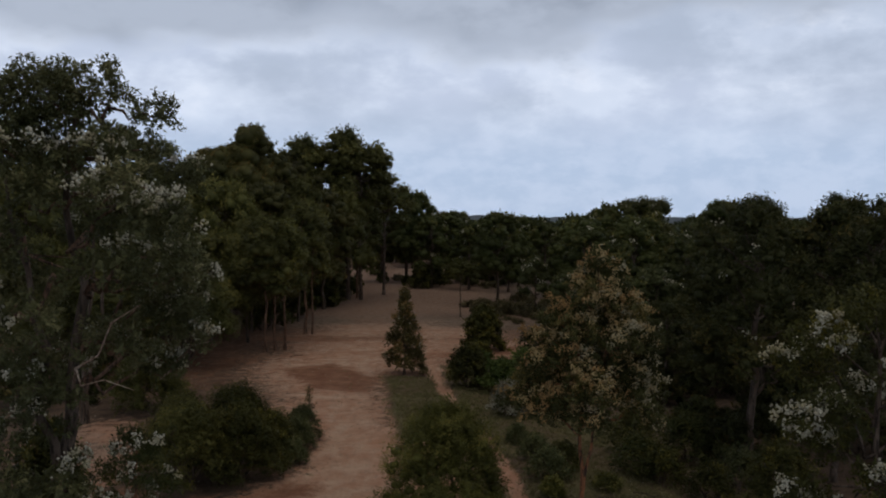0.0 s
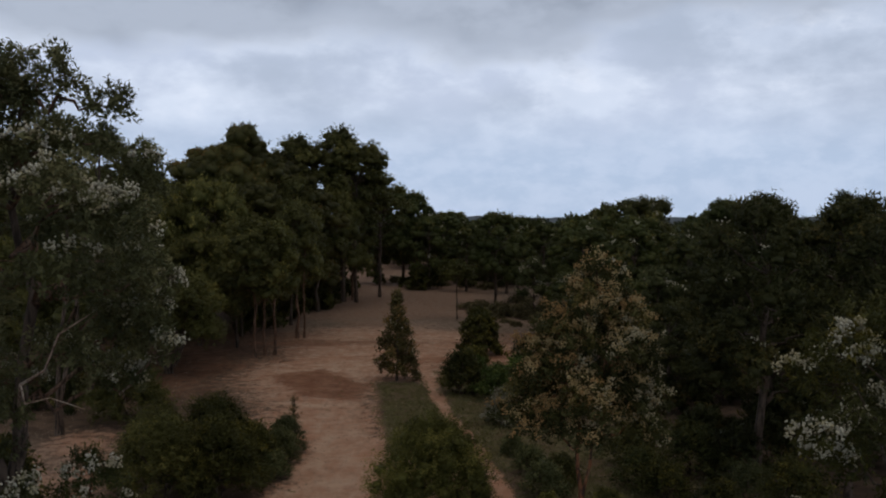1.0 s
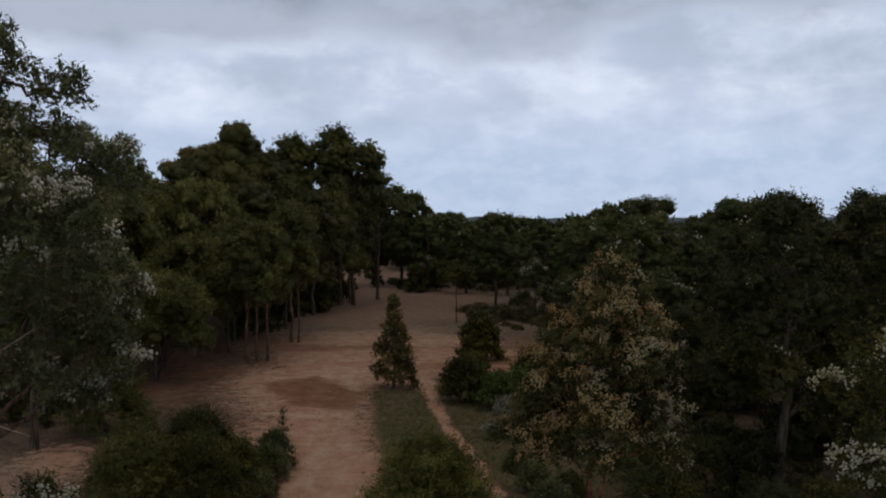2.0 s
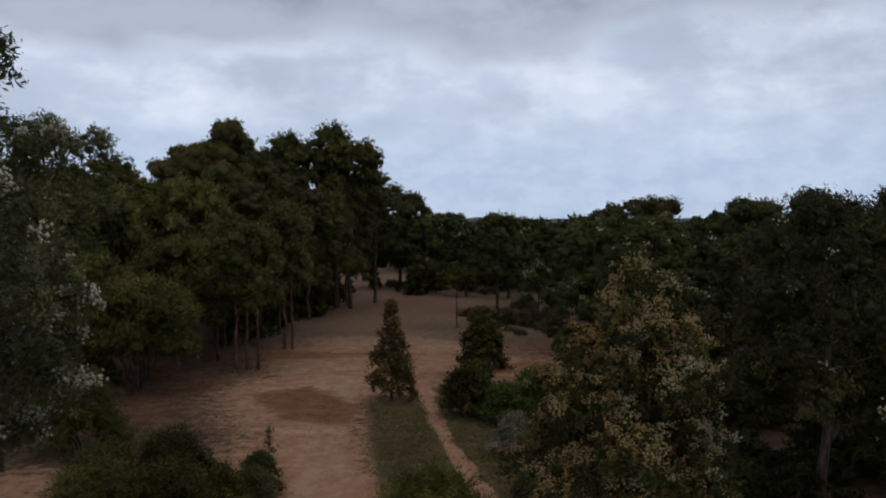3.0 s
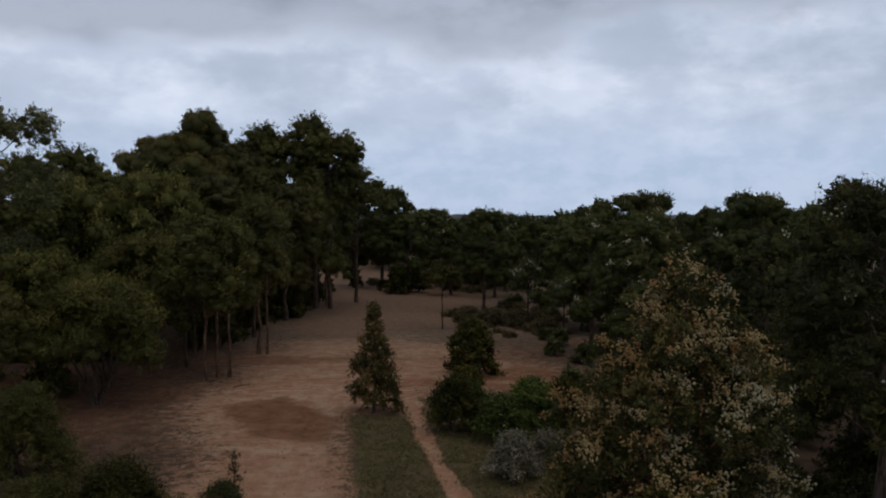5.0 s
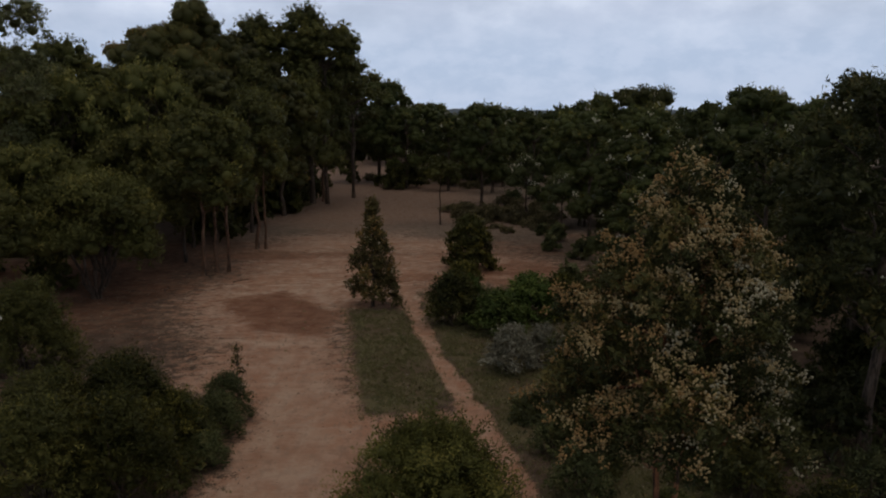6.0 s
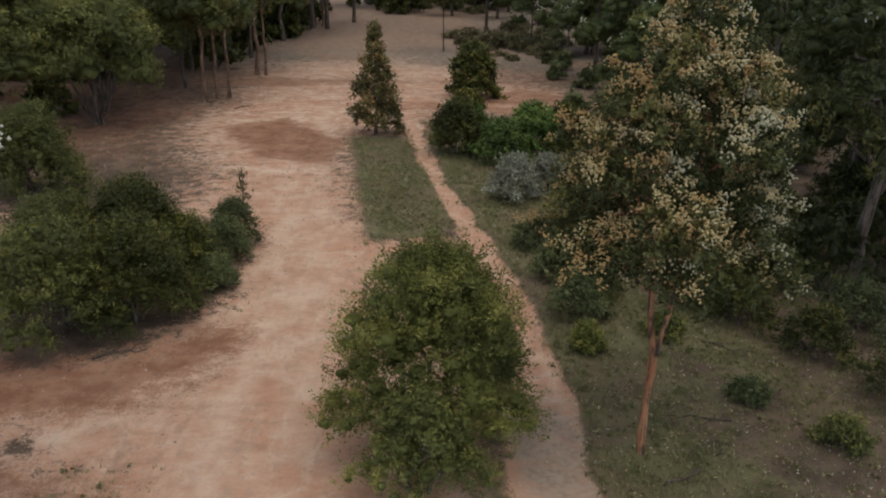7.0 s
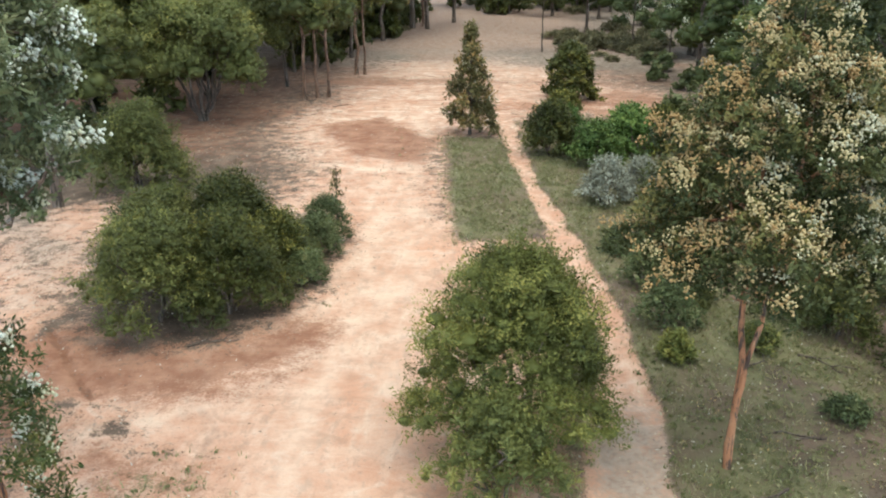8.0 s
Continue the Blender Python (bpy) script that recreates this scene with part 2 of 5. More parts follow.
    pebble = n.noise(place, 22.0, 2, 0.5)
    colour = n.mix(n.ramp(pebble, 0.70, 0.76, 0, 0.5), colour, (0.560, 0.480, 0.410))
    relief = n.math("ADD", n.math("MULTIPLY", mid, 0.7), n.math("ADD", n.math("MULTIPLY", small, 0.25), n.math("MULTIPLY", grit, 0.06)))
    return n.surface(colour, 0.95, n.bump(relief, 0.8, 0.12), specular=0.15)


GROUND = ground_material()


# ---- mesh tools ----
def quick_mesh(name, verts, faces_flat, corners, tone=None, smooth=False):
    """A mesh from arrays: faces of one corner count each."""
    me = bpy.data.meshes.new(name)
    verts = np.asarray(verts, np.float32)
    faces_flat = np.asarray(faces_flat, np.int32).ravel()
    count = len(faces_flat) // corners
    me.vertices.add(len(verts))
    me.vertices.foreach_set("co", verts.ravel())
    me.loops.add(len(faces_flat))
    me.loops.foreach_set("vertex_index", faces_flat)
    me.polygons.add(count)
    me.polygons.foreach_set("loop_start", np.arange(0, len(faces_flat), corners, dtype=np.int32))
    if smooth:
        me.polygons.foreach_set("use_smooth", np.ones(count, bool))
    if tone is not None:
        me.attributes.new("tone", "FLOAT", "POINT").data.foreach_set("value", np.asarray(tone, np.float32))
    me.update(calc_edges=True)
    me.validate()
    return me


def mesh_part(name, me, material, parent=None, label=""):
    ob = new(name, me)
    if not me.materials:
        me.materials.append(material)
    ob.parent = parent
    if label:
        ob["label"] = label
    return ob


def unit(v):
    return v / np.maximum(np.linalg.norm(v, axis=-1, keepdims=True), 1e-9)


def leaf_arrays(centres, facing, length, width, tone, rng, along=None, plain=False):
    """Pointed leaves, one folded lozenge each, or plain wedges for far foliage."""
    k = len(centres)
    if along is None:
        along = np.cross(facing, rng.normal(size=(k, 3))) + np.array([0, 0, -0.35])
    along = unit(along)
    side = unit(np.cross(along, facing))
    up = np.cross(side, along)
    ln = (length * rng.uniform(0.65, 1.4, k))[:, None]
    wd = (width * rng.uniform(0.7, 1.3, k))[:, None]
    if plain:
        a = centres - along * ln * 0.5 - side * wd * 0.5
        b = centres - along * ln * 0.4 + side * wd * 0.5
        c = centres + along * ln * 0.6
        return np.stack([a, b, c], 1).reshape(-1, 3), np.arange(3 * k).reshape(-1, 3), np.repeat(tone, 3)
    a = centres - along * ln * 0.5
    b = centres + side * wd * 0.5 + up * wd * 0.12
    c = centres + along * ln * 0.5
    d = centres - side * wd * 0.5 + up * wd * 0.12
    verts = np.stack([a, b, c, d], 1).reshape(-1, 3)
    return verts, np.arange(4 * k).reshape(-1, 4), np.repeat(tone, 4)


OCTA = np.array([(1, 0, 0), (-1, 0, 0), (0, 1, 0), (0, -1, 0), (0, 0, 1), (0, 0, -1)], float)
OCTA_FACES = np.array([(0, 2, 4), (2, 1, 4), (1, 3, 4), (3, 0, 4), (2, 0, 5), (1, 2, 5), (3, 1, 5), (0, 3, 5)])


def puff_arrays(centres, size, tone, rng):
    """Small knobbly flower heads."""
    k = len(centres)
    s = size * rng.uniform(0.6, 1.4, (k, 1, 1)) * rng.uniform(0.7, 1.2, (k, 6, 1))
    verts = (centres[:, None] + OCTA[None] * s).reshape(-1, 3)
    faces = (OCTA_FACES[None] + 6 * np.arange(k)[:, None, None]).reshape(-1, 3)
    return verts, faces, np.repeat(tone, 6)


def tube_arrays(points, radii, sides=6, start=0):
    """A tapered, bent tube through the points."""
    p = np.asarray(points, float)
    r = np.asarray(radii, float)
    ahead = unit(np.gradient(p, axis=0))
    ref = np.array([0.31, 0.95, 0.05])
    u = unit(np.cross(ahead, ref))
    v = np.cross(ahead, u)
    ang = np.arange(sides) * 2 * np.pi / sides
    r = r * (1 + 0.10 * np.sin(np.arange(len(r)) * 2.7 + r[0] * 50))
    ring = (np.cos(ang)[None, :, None] * u[:, None] + np.sin(ang)[None, :, None] * v[:, None]) * r[:, None, None] + p[:, None]
    n = len(p)
    i, j = np.meshgrid(np.arange(n - 1), np.arange(sides), indexing="ij")
    nxt = (j + 1) % sides
    faces = np.stack([i * sides + j, i * sides + nxt, (i + 1) * sides + nxt, (i + 1) * sides + j], -1).reshape(-1, 4)
    return ring.reshape(-1, 3), faces + start


def bent(a, b, rng, wobble, steps=6, sag=0.0):
    """A crooked line from a to b."""
    a, b = np.asarray(a, float), np.asarray(b, float)
    s = np.linspace(0, 1, steps)[:, None]
    p = a + (b - a) * s
    p[1:-1] += rng.normal(size=(steps - 2, 3)) * wobble * np.linalg.norm(b - a)
    p[:, 2] += (sag * np.sin(np.pi * s))[:, 0]
    return p


class Tubes:
    def __init__(self):
        self.v, self.f, self.n = [], [], 0

    def add(self, points, radii, sides=6):
        v, f = tube_arrays(points, radii, sides, self.n)
        self.v.append(v)
        self.f.append(f)
        self.n += len(v)

    def mesh(self, name):
        return quick_mesh(name, np.concatenate(self.v), np.concatenate(self.f), 4, smooth=True)


def crown_points(lobes, density, fill, rng, subs=6, cap=0.75, core=False):
    """Tuft centres over the shells of small billows that make up each lobe, with the way outwards, a tone and the billow's number for each tuft."""
    spots, ways, tones, billows, hearts = [], [], [], [], []
    for lobe in lobes:
        c, r = np.array(lobe[:3]), np.array(lobe[3:6])
        lobe_tone = rng.uniform(0.15, 0.75)
        for i in range(subs):
            z = 1 - 1.55 * (i + rng.uniform(0.2, 0.8)) / subs
            a = 2.4 * i + rng.uniform(0, 1.2)
            w = math.sqrt(max(0.0, 1 - z * z))
            sc = c + r * np.array([w * math.cos(a), w * math.sin(a), z]) * (0.56 if core else 0.66)
            sr = r * (rng.uniform(0.50, 0.64) if core else rng.uniform(0.42, 0.60)) * np.array([1, 1, 0.95])
            if core and i == subs - 1:
                # the last billow closes the middle of the lobe
                sc, sr = c + r * np.array([0, 0, 0.05]), r * 0.84
            k = max(3, int(12.0 * density * (sr[0] * sr[1] * sr[2]) ** (2 / 3)))
            d = unit(rng.normal(size=(k, 3)) + np.array([0, 0, cap]))
            depth = np.where(rng.random(k) < fill, rng.uniform(0.3, 0.85, k), rng.uniform(0.86, 1.08, k))
            spots.append(sc + d * sr * depth[:, None])
            ways.append(d)
            billows.append(np.full(k, len(billows)))
            hearts.append((*sc, *sr, lobe_tone))
            tones.append(np.clip(lobe_tone + rng.normal(0, 0.15 if core else 0.19) + rng.normal(0, 0.06 if core else 0.12, k), 0, 1))
    return np.concatenate(spots), np.concatenate(ways), np.concatenate(tones), np.concatenate(billows), np.array(hearts)


def cube_sphere():
    """Corners and quads of a sphere made from a cube with each side cut in four."""
    verts, quads, index = [], [], {}
    for axis in range(3):
        for way in (-1, 1):
            def corner(i, j):
                p = [0, 0, 0]
                p[axis], p[(axis + 1) % 3], p[(axis + 2) % 3] = way, i - 1, j - 1
                if tuple(p) not in index:
                    index[tuple(p)] = len(verts)
                    verts.append(p)
                return index[tuple(p)]
            for i in range(2):
                for j in range(2):
                    q = [corner(i, j), corner(i + 1, j), corner(i + 1, j + 1), corner(i, j + 1)]
                    quads.append(q if way > 0 else q[::-1])
    return unit(np.array(verts, float)), np.array(quads)


BALL, BALL_QUADS = cube_sphere()


def heart_arrays(hearts, share, rng, plain):
    """The dense inner foliage of each billow: a lumpy clump that closes the view through it. Its tone is lowered to
    paint in the shade between tufts.
    """
    k = len(hearts)
    lump = rng.uniform(0.68, 1.15, (k, len(BALL), 1)) * share
    verts = hearts[:, None, :3] + BALL[None] * hearts[:, None, 3:6] * lump
    quads = BALL_QUADS if not plain else np.concatenate([BALL_QUADS[:, [0, 1, 2]], BALL_QUADS[:, [0, 2, 3]]])
    faces = quads[None] + len(BALL) * np.arange(k)[:, None, None]
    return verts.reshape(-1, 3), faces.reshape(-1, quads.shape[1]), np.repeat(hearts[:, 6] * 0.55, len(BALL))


def crown_mesh(name, lobes, rng, density, per_tuft, length, width, tuft, fill=0.3, outward=1.5, reach=3.2, plain=False, subs=6, heart=0.0, coarse=False):
    """Leaves on short sprays that reach out of the billows; the tips are the freshest."""
    spots, ways, tones, billows, hearts = crown_points(lobes, density, fill, rng, subs, core=plain)
    k = len(spots)
    twig = unit(ways + rng.normal(size=(k, 3)) * 0.6 + np.array([0, 0, 0.25]))
    n = k * per_tuft
    s = rng.uniform(-0.5, 0.6, n)
    twigs = np.repeat(twig, per_tuft, 0)
    centres = np.repeat(spots, per_tuft, 0) + twigs * (s * tuft * reach)[:, None] + rng.normal(size=(n, 3)) * tuft * 0.55
    facing = unit(np.repeat(ways, per_tuft, 0) * outward + rng.normal(size=(n, 3)) * 0.5 + np.array([0, 0, 0.55]))
    along = unit(twigs + rng.normal(size=(n, 3)) * 0.7 + np.array([0, 0, -0.3]))
    tone = np.clip(np.repeat(tones, per_tuft) + 0.28 * s, 0, 1)
    v, f, t = leaf_arrays(centres, facing, length, width, tone, rng, along, plain)
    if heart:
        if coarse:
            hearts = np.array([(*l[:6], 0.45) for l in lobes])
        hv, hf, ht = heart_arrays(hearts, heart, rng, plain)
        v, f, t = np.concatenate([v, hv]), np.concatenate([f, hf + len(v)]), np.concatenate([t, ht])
    return quick_mesh(name, v, f, 3 if plain else 4, tone=t), spots, ways, billows


def blossom_mesh(name, spots, ways, billows, heads, share, rng, per_cluster, size, spread, high=0.2, tone_of=None):
    """Flower heads crowded on the tops of some of the billows."""
    flowering = rng.random(billows.max() + 1) < heads
    outer = np.flatnonzero(flowering[billows] & (ways[:, 2] + rng.normal(0, 0.22, len(ways)) > high))
    picked = outer[rng.random(len(outer)) < share]
    base = spots[picked] + ways[picked] * (0.6 * spread + 0.1)
    tone = rng.random(len(picked)) if tone_of is None else tone_of(base, billows[picked], rng)
    c = np.repeat(base, per_cluster, 0) + rng.normal(size=(len(picked) * per_cluster, 3)) * spread
    v, f, t = puff_arrays(c, size, np.repeat(tone, per_cluster), rng)
    return quick_mesh(name, v, f, 3, tone=t)


def auto_lobes(rng, low, top, width, count, dome=2.2, size=0.42, flat=0.75):
    """Lobes of a crown between two heights, under a dome of the given width."""
    lobes = []
    for i in range(count):
        u = (i + 0.5) / count
        z = low + (top - low) * (u ** 0.85)
        reach = 0.5 * width * max(0.12, 1 - u ** dome) ** 0.5
        a = i * 2.4 + rng.uniform(-0.5, 0.5)
        r = size * 0.5 * width * rng.uniform(0.7, 1.2) * (1 - 0.3 * u)
        d = max(0.0, reach - r * 0.6) * rng.uniform(0.65, 1.0)
        zc = min(z, top - r * flat * 0.9)
        lobes.append((math.cos(a) * d, math.sin(a) * d, zc, r, r * rng.uniform(0.8, 1.1), r * flat * rng.uniform(0.8, 1.1)))
    return lobes


def build_tree(name, lobes, rng, bark, leaf, trunk_radius, trunk_top, lean=(0, 0), stems=((0, 0),), limb_share=1.0, density=5.0, per_tuft=6,
               length=0.3, width=0.12, tuft=0.22, fill=0.3, blossom=None, split_limbs=False, reach=3.2, plain=False, heart=0.0, coarse=False):
    """A tree at the origin: an Empty with a trunk, limbs, a crown and, where it flowers, blossom."""
    root = new(name)
    root.empty_display_size = 0.3
    top = np.array([lean[0], lean[1], trunk_top])
    trunk = Tubes()
    ends = []
    for sx, sy in stems:
        foot = np.array([sx * 0.12, sy * 0.12, -0.25])
        tip = top + np.array([sx, sy, 0])
        line = bent(foot, tip, rng, 0.009, 9)
        line[:2, :2] = foot[:2]
        rad = trunk_radius * np.linspace(1, 0.42, 9) * (0.8 if len(stems) > 1 else 1)
        rad[0] *= 1.35
        trunk.add(line, rad, 9)
        ends.append(line)
    limbs = []
    for lobe in lobes:
        if rng.random() > limb_share:
            continue
        c = np.array(lobe[:3])
        line = min(ends, key=lambda e: np.linalg.norm(e[-1][:2] - c[:2]))
        rise = max(0.35 * trunk_top, min(trunk_top, c[2] - 0.6 * np.linalg.norm(c[:2] - line[-1][:2]) - 0.3))
        at = int(np.clip(np.searchsorted(line[:, 2], rise), 2, 8))
        start = line[at]
        r0 = trunk_radius * (0.52 - 0.03 * at)
        limbs.append((bent(start, c + np.array([0, 0, lobe[5] * 0.35]), rng, 0.05, 7, 0.1), np.linspace(r0, 0.16 * r0, 7)))
    if not split_limbs:
        for pts, rad in limbs:
            trunk.add(pts, rad, 5)
    bole = mesh_part("trunk", trunk.mesh("trunk"), bark, root)
    for pts, rad in limbs if split_limbs else ():
        t = Tubes()
        t.add(pts, rad, 6)
        mesh_part("limb", t.mesh("limb"), bark, bole)
    me, spots, ways, billows = crown_mesh("crown", lobes, rng, density, per_tuft, length, width, tuft, fill, reach=reach, plain=plain, subs=7 if plain else 6, heart=heart, coarse=coarse)
    crown = mesh_part("crown", me, leaf, root)
    if blossom:
        material, heads, share, per, size, spread = blossom
        mesh_part("blossom", blossom_mesh("blossom", spots, ways, billows, heads, share, rng, per, size, spread), material, crown, "pale blossom")
    return root


# ---- ground ----
def lattice(ix, iy, seed):
    h = (ix.astype(np.int64) * 374761393 + iy.astype(np.int64) * 668265263 + seed * 974634777) & 0x7FFFFFFF
    h = ((h ^ (h >> 13)) * 1274126177) & 0x7FFFFFFF
    return ((h ^ (h >> 16)) & 0xFFFF) / 65535.0


def fbm(x, y, scale, seed=1, octaves=4):
    total, amp, norm = 0.0, 1.0, 0.0
    for o in range(octaves):
        u, v = x * scale * 2**o, y * scale * 2**o
        iu, iv = np.floor(u), np.floor(v)
        fu, fv = u - iu, v - iv
        fu, fv = fu * fu * (3 - 2 * fu), fv * fv * (3 - 2 * fv)
        s = seed + 17 * o
        a, b = lattice(iu, iv, s), lattice(iu + 1, iv, s)
        c, d = lattice(iu, iv + 1, s), lattice(iu + 1, iv + 1, s)
        total = total + amp * ((a * (1 - fu) + b * fu) * (1 - fv) + (c * (1 - fu) + d * fu) * fv)
        norm += amp
        amp *= 0.55
    return total / norm - 0.5


def polygon_depth(x, y, corners):
    """How far inside (positive) or outside (negative) a polygon each place lies."""
    best, inside = np.full(x.shape, 1e9), np.zeros(x.shape, bool)
    for (ax, ay), (bx, by) in zip(corners, corners[1:] + corners[:1]):
        dx, dy = bx - ax, by - ay
        s = np.clip(((x - ax) * dx + (y - ay) * dy) / (dx * dx + dy * dy), 0, 1)
        best = np.minimum(best, np.hypot(x - ax - s * dx, y - ay - s * dy))
        if ay != by:
            inside ^= ((ay > y) != (by > y)) & (x < (bx - ax) * (y - ay) / (by - ay) + ax)
    return np.where(inside, best, -best)


def line_depth(x, y, stations):
    """How far inside a strip each place lies; stations are x, y, half width."""
    best = np.full(x.shape, -1e9)
    for (ax, ay, aw), (bx, by, bw) in zip(stations, stations[1:]):
        dx, dy = bx - ax, by - ay
        s = np.clip(((x - ax) * dx + (y - ay) * dy) / (dx * dx + dy * dy), 0, 1)
        best = np.maximum(best, aw + s * (bw - aw) - np.hypot(x - ax - s * dx, y - ay - s * dy))
    return best


SAND = [(-10.6, 27.4), (-9.0, 24.5), (-4.0, 24.0), (1.5, 25.5), (1.9, 38), (1.6, 43.6), (-1.9, 43.6), (-2.8, 50.8), (-3.8, 59.8), (-0.6, 62), (0.9, 67), (3.4, 69),
        (4.6, 66.5), (9.0, 66), (11.5, 71), (10.5, 80), (7.0, 88), (4.0, 95), (4.5, 106), (8, 113), (7, 122), (5, 150), (-1, 186), (-10, 184), (-13, 150), (-12, 118), (-13.5, 100),
        (-18, 92), (-18.5, 80), (-15.5, 70), (-16.3, 63), (-14.5, 58), (-11.3, 52.5), (-10.3, 46.5), (-6.9, 45.2), (-6.1, 38.5), (-7.1, 35.9),
        (-8.4, 34.2), (-10.6, 33.4), (-12.4, 34.6), (-13.4, 39), (-15.0, 44), (-17.5, 48.5), (-20, 47), (-22, 43), (-16.5, 34.5), (-12.5, 31)]
STRIP = [(-3.8, 60.5), (-0.4, 60.5), (0.4, 52), (1.2, 45.2), (0.5, 44.3), (-1.9, 43.6), (-2.8, 50.8)]
FOOTPATH = [(-1.2, 72, 0.75), (-0.2, 60, 0.55), (0.75, 52, 0.42), (1.8, 45.5, 0.55), (2.5, 40.7, 0.6), (3.0, 37, 0.55), (3.2, 34.8, 0.6), (3.08, 32.3, 0.86),
            (2.82, 29.5, 0.95), (2.5, 25, 1.05)]
RED_PATCH = [(-12.0, 63.5), (-8.5, 66), (-4.4, 59.5), (-4.5, 54.6), (-8.5, 56)]
RED_BEND = [(-13.4, 34.0, 1.3), (-10.8, 32.2, 1.7), (-8.0, 32.6, 1.5), (-5.8, 35.2, 0.9)]
RED_WASH = [(-14.0, 31.0, 1.4), (-10.0, 29.2, 1.3), (-6.5, 27.4, 0.8)]
SIDE_TRACK = [(-21, 45.5, 2.2), (-17, 41, 2.4), (-14.8, 36.5, 1.6)]
GULLY = [(-13.6, 34.9, 0.03), (-13.0, 34.2, 0.07), (-12.4, 33.5, 0.07), (-11.5, 32.3, 0.07), (-10.4, 31.1, 0.04)]
WASH_LINES = [[(-13.6, 34.0, 0.02), (-13.6, 35.1, 0.07), (-13.0, 35.9, 0.03)], [(-11.0, 30.8, 0.12), (-9.8, 30.8, 0.30), (-8.4, 30.3, 0.08)], [(-10.5, 30.2, 0.08), (-9.2, 30.0, 0.2), (-7.9, 29.8, 0.06)],
              [(-10.2, 29.5, 0.12), (-9.2, 29.6, 0.34), (-7.4, 29.1, 0.08)], [(-9.8, 29.0, 0.06), (-8.1, 28.8, 0.18), (-6.4, 28.8, 0.06)]]
WHEEL_LINES = [[(-6.4, 70, 0.3), (-5.0, 55, 0.34), (-4.0, 46, 0.3), (-3.2, 38, 0.3), (-2.9, 26, 0.3)], [(-8.0, 70, 0.3), (-6.5, 55, 0.34), (-5.5, 46, 0.3), (-4.8, 38, 0.34), (-4.6, 26, 0.3)],
               [(-4.0, 46, 0.3), (-3.8, 40, 0.35), (-4.6, 35, 0.35), (-6.6, 31.6, 0.35), (-10, 29.0, 0.3), (-14, 28.0, 0.3)],
               [(-5.5, 46, 0.3), (-5.3, 40, 0.35), (-5.9, 36.2, 0.3), (-7.4, 33.0, 0.3), (-10, 30.6, 0.25), (-14, 29.6, 0.2)]]
PALE_RIM = [(-13.0, 57.5, 0.15), (-10.5, 54.8, 0.35), (-7.5, 53.6, 0.4), (-4.6, 53.2, 0.25)]
RIGHT_TURF = [(1.0, 22), (16, 22), (16, 40), (12, 50), (9, 60), (6, 66), (3.5, 68), (1.0, 66), (0.0, 61), (0.8, 52), (1.6, 45), (1.5, 38)]


def soft(depth, width):
    return np.clip(depth / width * 0.5 + 0.5, 0, 1)


